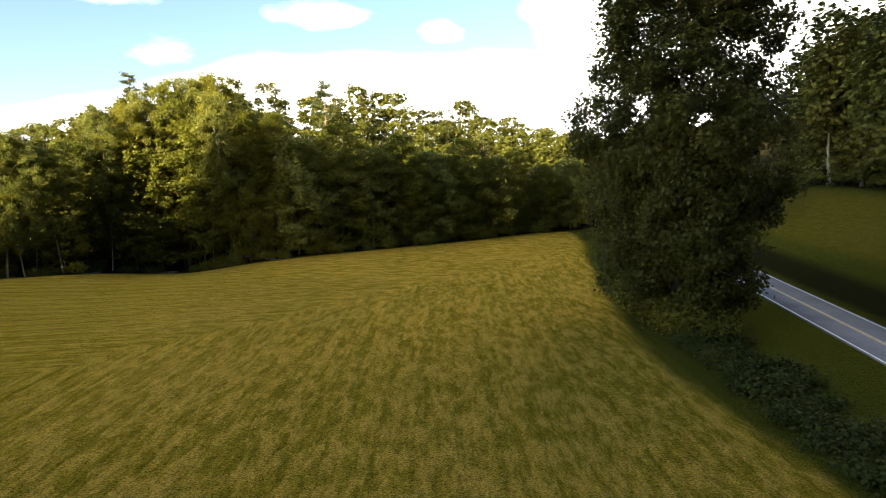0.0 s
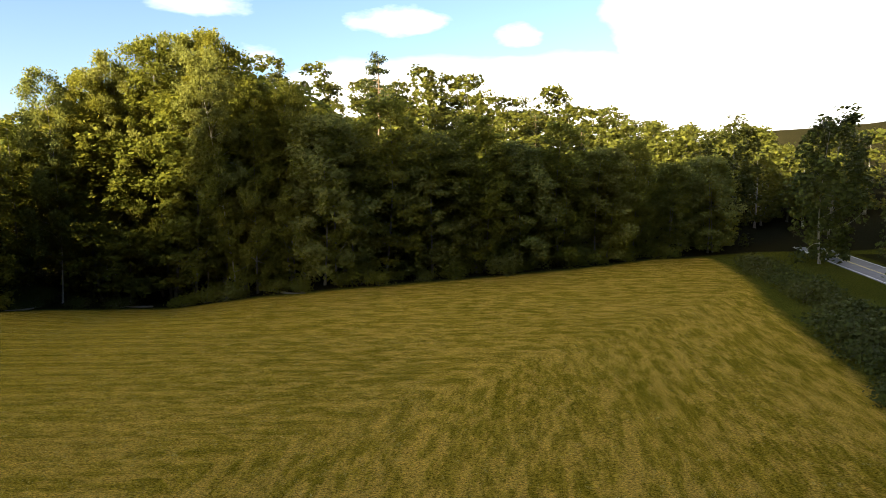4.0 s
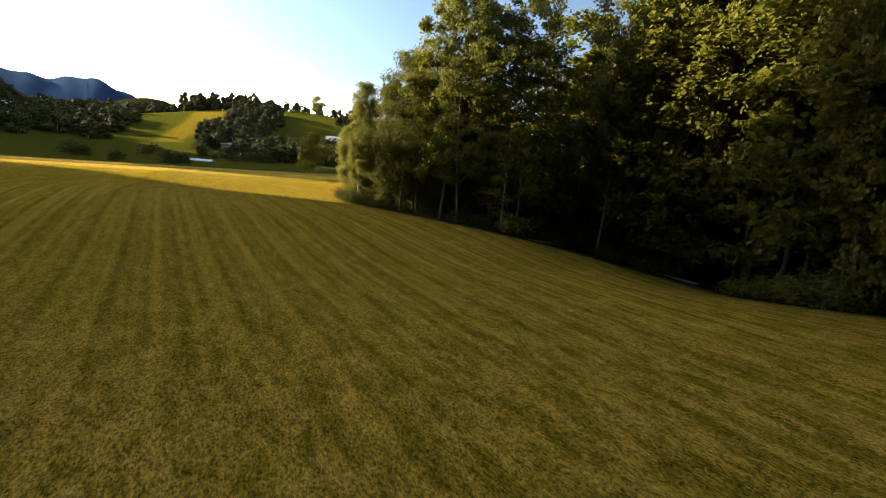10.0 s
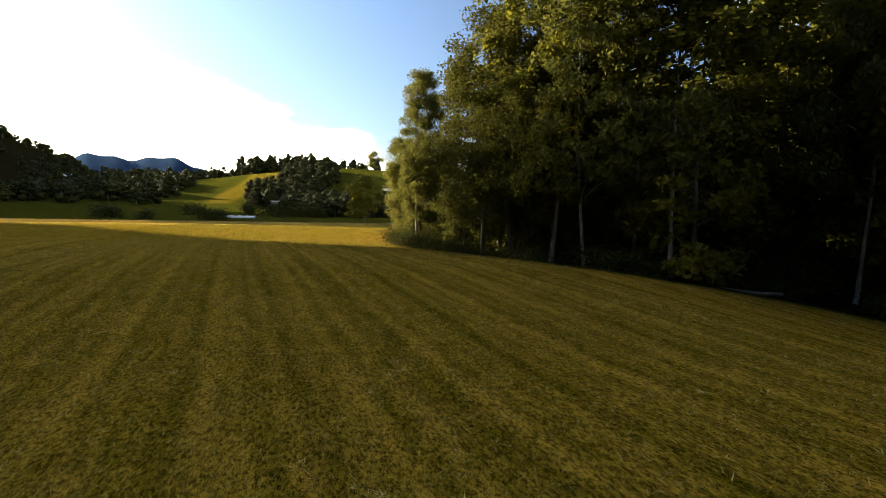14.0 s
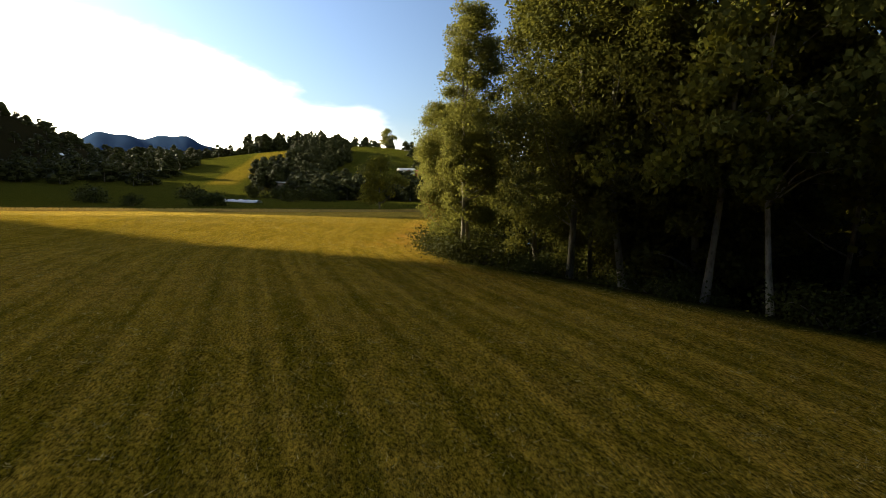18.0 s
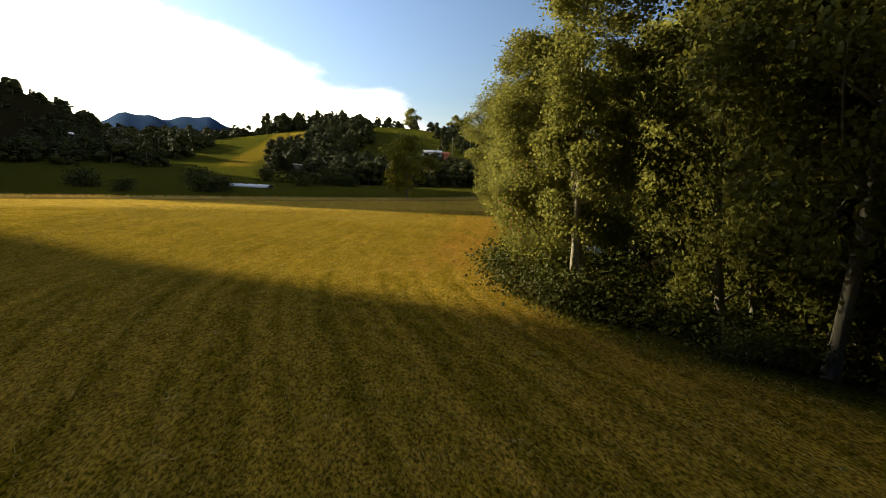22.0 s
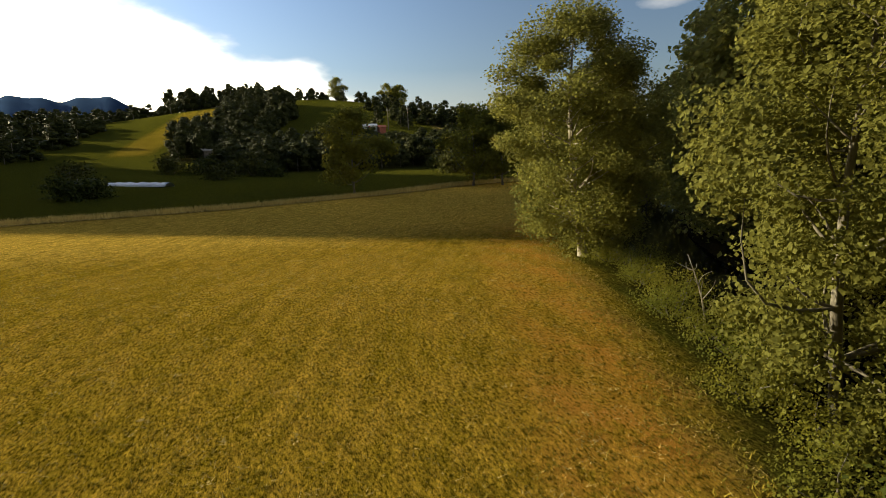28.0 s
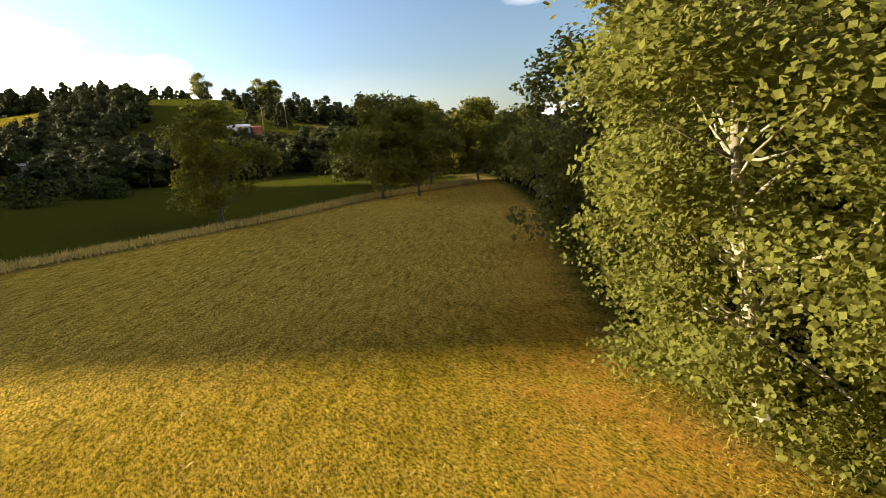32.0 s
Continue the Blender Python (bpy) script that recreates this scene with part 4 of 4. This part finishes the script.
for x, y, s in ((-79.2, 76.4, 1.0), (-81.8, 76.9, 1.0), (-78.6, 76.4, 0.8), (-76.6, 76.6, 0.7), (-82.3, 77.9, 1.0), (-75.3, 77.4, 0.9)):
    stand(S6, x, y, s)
# two rows of dark bushes added to cover sunlit ground beneath the trees
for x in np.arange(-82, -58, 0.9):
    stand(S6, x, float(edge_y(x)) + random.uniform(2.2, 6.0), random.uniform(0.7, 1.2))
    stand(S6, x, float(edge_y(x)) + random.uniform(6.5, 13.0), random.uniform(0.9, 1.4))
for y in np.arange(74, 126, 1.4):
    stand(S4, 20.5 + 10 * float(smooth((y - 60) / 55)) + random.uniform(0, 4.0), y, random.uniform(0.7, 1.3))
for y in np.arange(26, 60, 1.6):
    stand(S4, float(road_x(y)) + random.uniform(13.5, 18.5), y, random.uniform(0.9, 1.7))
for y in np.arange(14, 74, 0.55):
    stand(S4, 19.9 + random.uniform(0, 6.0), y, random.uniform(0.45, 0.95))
for x, y, s in ((-148.6, 48.2, 0.95), (-149.4, 50.4, 0.85), (-170, 62, 1.0), (-176, 66, 1.1), (-172, 69, 0.9), (-146, 38.7, 0.7), (-154, 30, 0.9), (-160, 27, 1.0), (-180, 40, 1.1), (-190, 52, 1.2), (-186, 58, 1.2)):
    stand(S3, x, y, s)
for k in range(36):
    stand(S3, random.uniform(-182, -158), random.uniform(96, 130), random.uniform(0.7, 1.3))


# ---- small things of the valley ----
def box(bm, size, at, turn=0.0):
    geo = bmesh.ops.create_cube(bm, size=1.0)
    bmesh.ops.transform(bm, verts=geo["verts"], matrix=Matrix.Translation(at) @ pose(0, 0, 0, 0, 0, turn) @ Matrix.Diagonal((*size, 1)))
    return geo["verts"]


def one_box(size, at):
    bm = bmesh.new()
    box(bm, size, at)
    bmesh.ops.bevel(bm, geom=bm.edges[:], offset=min(size) * 0.12, segments=1, affect="EDGES")
    return bm


def gable(length, width, rise, z, over):
    """A pitched roof slab, ridge along x."""
    bm = bmesh.new()
    l, w, t = length / 2 + over, width / 2 + over, 0.08
    for s in (-1, 1):
        vs = [bm.verts.new(p) for p in ((-l, s * w, z - over * rise / w), (l, s * w, z - over * rise / w), (l, 0, z + rise), (-l, 0, z + rise))]
        up = [bm.verts.new(v.co + Vector((0, 0, t))) for v in vs]
        bm.faces.new(vs)
        bm.faces.new(up[::-1])
        for i in range(4):
            bm.faces.new((vs[i], up[i], up[(i + 1) % 4], vs[(i + 1) % 4]))
    bmesh.ops.recalc_face_normals(bm, faces=bm.faces[:])
    return bm


def building(name, length, width, tall, rise, wall, roof, windows, label, category):
    root = new(name)
    bm = bmesh.new()
    l, w = length / 2, width / 2
    base = [bm.verts.new((x, y, -0.5)) for x, y in ((-l, -w), (l, -w), (l, w), (-l, w))]
    top = [bm.verts.new((v.co.x, v.co.y, tall)) for v in base]
    ends = [bm.verts.new((-l, 0, tall + rise)), bm.verts.new((l, 0, tall + rise))]
    for i in (0, 2):
        bm.faces.new((base[i], base[(i + 1) % 4], top[(i + 1) % 4], top[i]))
    bm.faces.new((base[1], base[2], top[2], ends[1], top[1]))
    bm.faces.new((base[3], base[0], top[0], ends[0], top[3]))
    part("wall", bm, wall, root)
    part("roof", gable(length, width, rise, tall, 0.25), roof, root)
    for k in range(windows):
        x = -l + length * (k + 0.5) / windows
        win = part("window", one_box((0.75, 0.06, 0.7), (x, -w - 0.02, tall * 0.58)), WHITE_PAINT, root)
        part("pane", one_box((0.6, 0.05, 0.55), (x, -w - 0.06, tall * 0.58)), DARK_GLASS, win)
    if windows:
        part("door", one_box((0.7, 0.06, 1.6), (l * 0.15, -w - 0.02, 0.8)), RUST, root)
    return tagged(root, label, category)


def rest(ob, x, y, turn=0.0, lift=0.0):
    ob.matrix_basis = Matrix.Translation((x, y, float(height(x, y)) + lift)) @ pose(0, 0, 0, 0, 0, turn)
    return ob


rest(building("shed", 5.6, 2.6, 1.5, 0.5, WHITE_PAINT, SHEETING, 3, "small white shed with pale roof on the upper pasture", "shed"), -243.1, 95.2, 100, 0.3)
rest(building("lean_to", 2.0, 2.2, 1.3, 0.4, RUST, RUST, 0, "rust-red lean-to beside the white shed", "shed"), -242.4, 99.4, 100, 0.3)
rest(building("barn", 8.0, 4.0, 1.3, 0.45, OLD_WOOD, ROOF_METAL, 0, "grey wooden barn with a pale metal roof among trees", "barn"), -213, 58.5, 112, 0.3)
rest(building("house", 9.5, 5.0, 1.7, 0.8, WHITE_PAINT, ROOF_METAL, 4, "white house with grey roof below the wooded hill", "house"), -290, -31, 62, 0.3)

# long white row cover lying in the pasture
rng = np.random.default_rng(5)
u, v = np.meshgrid(np.linspace(-5.4, 5.4, 40), np.linspace(0, np.pi, 9))
cover = quick_mesh("row_cover", np.stack([u, -0.75 * np.cos(v), 0.5 * np.sin(v) * (1 + 0.10 * np.sin(u * 2.9) + 0.06 * rng.normal(size=u.shape))], -1).reshape(-1, 3),
                   np.stack([(np.arange(8)[:, None] * 40 + np.arange(39)[None] + d).ravel() for d in (0, 1, 41, 40)], -1))
cover.materials.append(SHEETING)
rest(tagged(new("row_cover", cover), "long low white plastic row cover in the pasture", "row cover"), -163.5, 52.2, 52, -0.02)


def utility_pole(x, y, tall):
    root = new("utility_pole")
    c, f = tube(np.array(((0, 0, -0.5), (0, 0, tall * 0.5), (0, 0, tall))), (0.13, 0.11, 0.09), 8)
    part("post", quick_mesh("post", c, f), OLD_WOOD, root)
    part("crossarm", one_box((1.6, 0.1, 0.12), (0, 0.1, tall - 0.5)), OLD_WOOD, root)
    for k in (-0.65, 0, 0.65):
        part("insulator", one_box((0.08, 0.08, 0.14), (k, 0.1, tall - 0.37)), SHEETING, root)
    return rest(tagged(root, "wooden utility pole on the hillside pasture", "utility pole", "utility poles"), x, y, 20)


utility_pole(-248, 102.5, 6.0)
utility_pole(-248.5, 108.6, 6.5)


# dead branches over the creek bank, logs at the woods edge
def dead_branch(seed, x, y, tall, lean, turn):
    rng = np.random.default_rng(seed)
    root = new("dead_branch")
    tip = np.array((lean, 0.2, tall))
    stem = bent(rng, (0, 0, -0.2), tip, 7, 0.08)
    tubes = [tube(stem, 0.035 * np.linspace(1, 0.3, 7), 6)]
    for k in range(9):
        p = stem[rng.integers(2, 6)]
        tubes.append(tube(bent(rng, p, p + rng.normal(size=3) * np.array((0.35, 0.35, 0.3)) * tall * 0.4 + (0, 0, 0.15 * tall), 5, 0.1), 0.016 * np.linspace(1, 0.3, 5), 4))
    part("twigs", joined("twigs", tubes), BARK_PALE, root)
    return rest(tagged(root, "bare bleached dead branch standing in the creek bank", "dead branch"), x, y, turn)


dead_branch(81, -91.4, 80.3, 1.9, -0.7, 20)
dead_branch(82, -89.1, 79.9, 1.2, 0.5, 90)


def fallen_log(seed, x, y, length, r, turn):
    rng = np.random.default_rng(seed)
    c, f = tube(bent(rng, (-length / 2, 0, r * 0.7), (length / 2, 0, r * 0.7), 8, 0.02), r * np.linspace(1, 0.7, 8), 9)
    me = quick_mesh("fallen_log", c, f)
    me.materials.append(OLD_WOOD)
    return rest(tagged(new("fallen_log", me), "grey fallen log lying at the woods edge", "log", "fallen logs"), x, y, turn)


for k, (x, y, ln, r, a) in enumerate(((-49, 98.6, 3.2, 0.16, 12), (-56.5, 89.2, 2.6, 0.12, 40), (-30, 101.2, 3.5, 0.14, -10))):
    fallen_log(90 + k, x, y, ln, r, a)


# ---- grass and straw on the field ----
def blades(name, n, x0, x1, y0, y1, tall, material, label, seed, flat=False, band=999):
    rng = np.random.default_rng(seed)
    x, y = rng.uniform(x0, x1, n), rng.uniform(y0, y1, n)
    keep = (y < edge_y(x) + 0.5) & (x < 18.5) & (y > edge_y(x) - band)
    x, y = x[keep], y[keep]
    n = len(x)
    a, t = rng.uniform(0, 6.28, n), tall * rng.uniform(0.5, 1.5, n)
    w = t * (0.05 if flat else 0.12)
    foot = np.stack([x, y, height(x, y) - 0.01], -1)
    side = np.stack([np.cos(a), np.sin(a), np.zeros(n)], -1) * w[:, None]
    b = rng.uniform(0, 6.28, n)
    bend = rng.uniform(0.2, 1.0, n)
    tip = np.stack([np.cos(b) * bend * t, np.sin(b) * bend * t, (0.15 if flat else 0.85) * t], -1) + (np.array((0, 0, 0.03)) if flat else 0)
    co = np.stack([foot - side, foot + side, foot + tip], 1).reshape(-1, 3)
    me = quick_mesh(name, co, np.arange(3 * n).reshape(-1, 3), False)
    me.materials.append(material)
    return tagged(new(name, me), label, "grass", kind="stuff")


def tufts(name, n, per, x0, x1, y0, y1, tall, material, label, seed, up=0.75):
    """Tufts of a few blades each that spread from one root."""
    rng = np.random.default_rng(seed)
    x, y = rng.uniform(x0, x1, n), rng.uniform(y0, y1, n)
    keep = (y < edge_y(x) + 0.3) & (y > 20)
    x, y = x[keep], y[keep]
    k = len(x) * per
    size = np.repeat(tall * rng.uniform(0.5, 1.6, len(x)), per)
    x, y = np.repeat(x, per) + rng.normal(size=k) * 0.05, np.repeat(y, per) + rng.normal(size=k) * 0.05
    a, b = rng.uniform(0, 6.28, k), rng.uniform(0, 6.28, k)
    t = size * rng.uniform(0.6, 1.3, k)
    foot = np.stack([x, y, height(x, y) - 0.01], -1)
    side = np.stack([np.cos(a), np.sin(a), np.zeros(k)], -1) * (t * 0.10)[:, None]
    reach = rng.uniform(0.2, 1.1, k)
    tip = foot + np.stack([np.cos(b) * reach * t, np.sin(b) * reach * t, up * t], -1)
    me = quick_mesh(name, np.stack([foot - side, foot + side, tip], 1).reshape(-1, 3), np.arange(3 * k).reshape(-1, 3), False)
    me.materials.append(material)
    return tagged(new(name, me), label, "grass", kind="stuff")


tufts("grass", 42000, 8, -112, -8, 52, 82, 0.075, GRASS_BLADE, "short mown grass stubble of the hay field", 101)
tufts("hay_wisps", 5200, 14, -110, 16, 24, 96, 0.12, DRY_STEM, "small wisps of dry hay left on the field", 105, 0.22)
blades("straw", 170000, -112, 17, 18, 100, 0.17, DRY_STEM, "dry hay stalks left lying on the field", 102, True)
blades("straw_litter", 150000, -104, -8, 54, 82, 0.11, DRY_STEM, "fine dry stalks scattered among the stubble", 106, True)
blades("verge_grass", 60000, -115, -70, 70, 90, 0.11, GRASS_BLADE, "longer grass along the creek bank", 103, band=0.9)

# uncut dry grass along the far border of the field
rng = np.random.default_rng(104)
by = rng.uniform(24, 106, 14000)
bx = np.interp(by, (18, 51, 66, 77, 91, 106), (-114.8, -126.8, -130.8, -136.8, -144.8, -148.8)) - 1.2 + rng.normal(size=14000) * 0.7
bt, ba = rng.uniform(0.2, 0.5, 14000), rng.uniform(0, 6.28, 14000)
foot = np.stack([bx, by, height(bx, by) - 0.02], -1)
side = np.stack([np.cos(ba), np.sin(ba), 0 * ba], -1) * 0.05
tip = foot + np.stack([rng.normal(size=14000) * 0.12, rng.normal(size=14000) * 0.12, bt], -1)
vm = quick_mesh("dry_grass", np.stack([foot - side, foot + side, tip], 1).reshape(-1, 3), np.arange(42000).reshape(-1, 3), False)
vm.materials.append(DRY_STEM)
tagged(new("dry_grass", vm), "strip of uncut dry tan grass along the field border", "grass", kind="stuff")
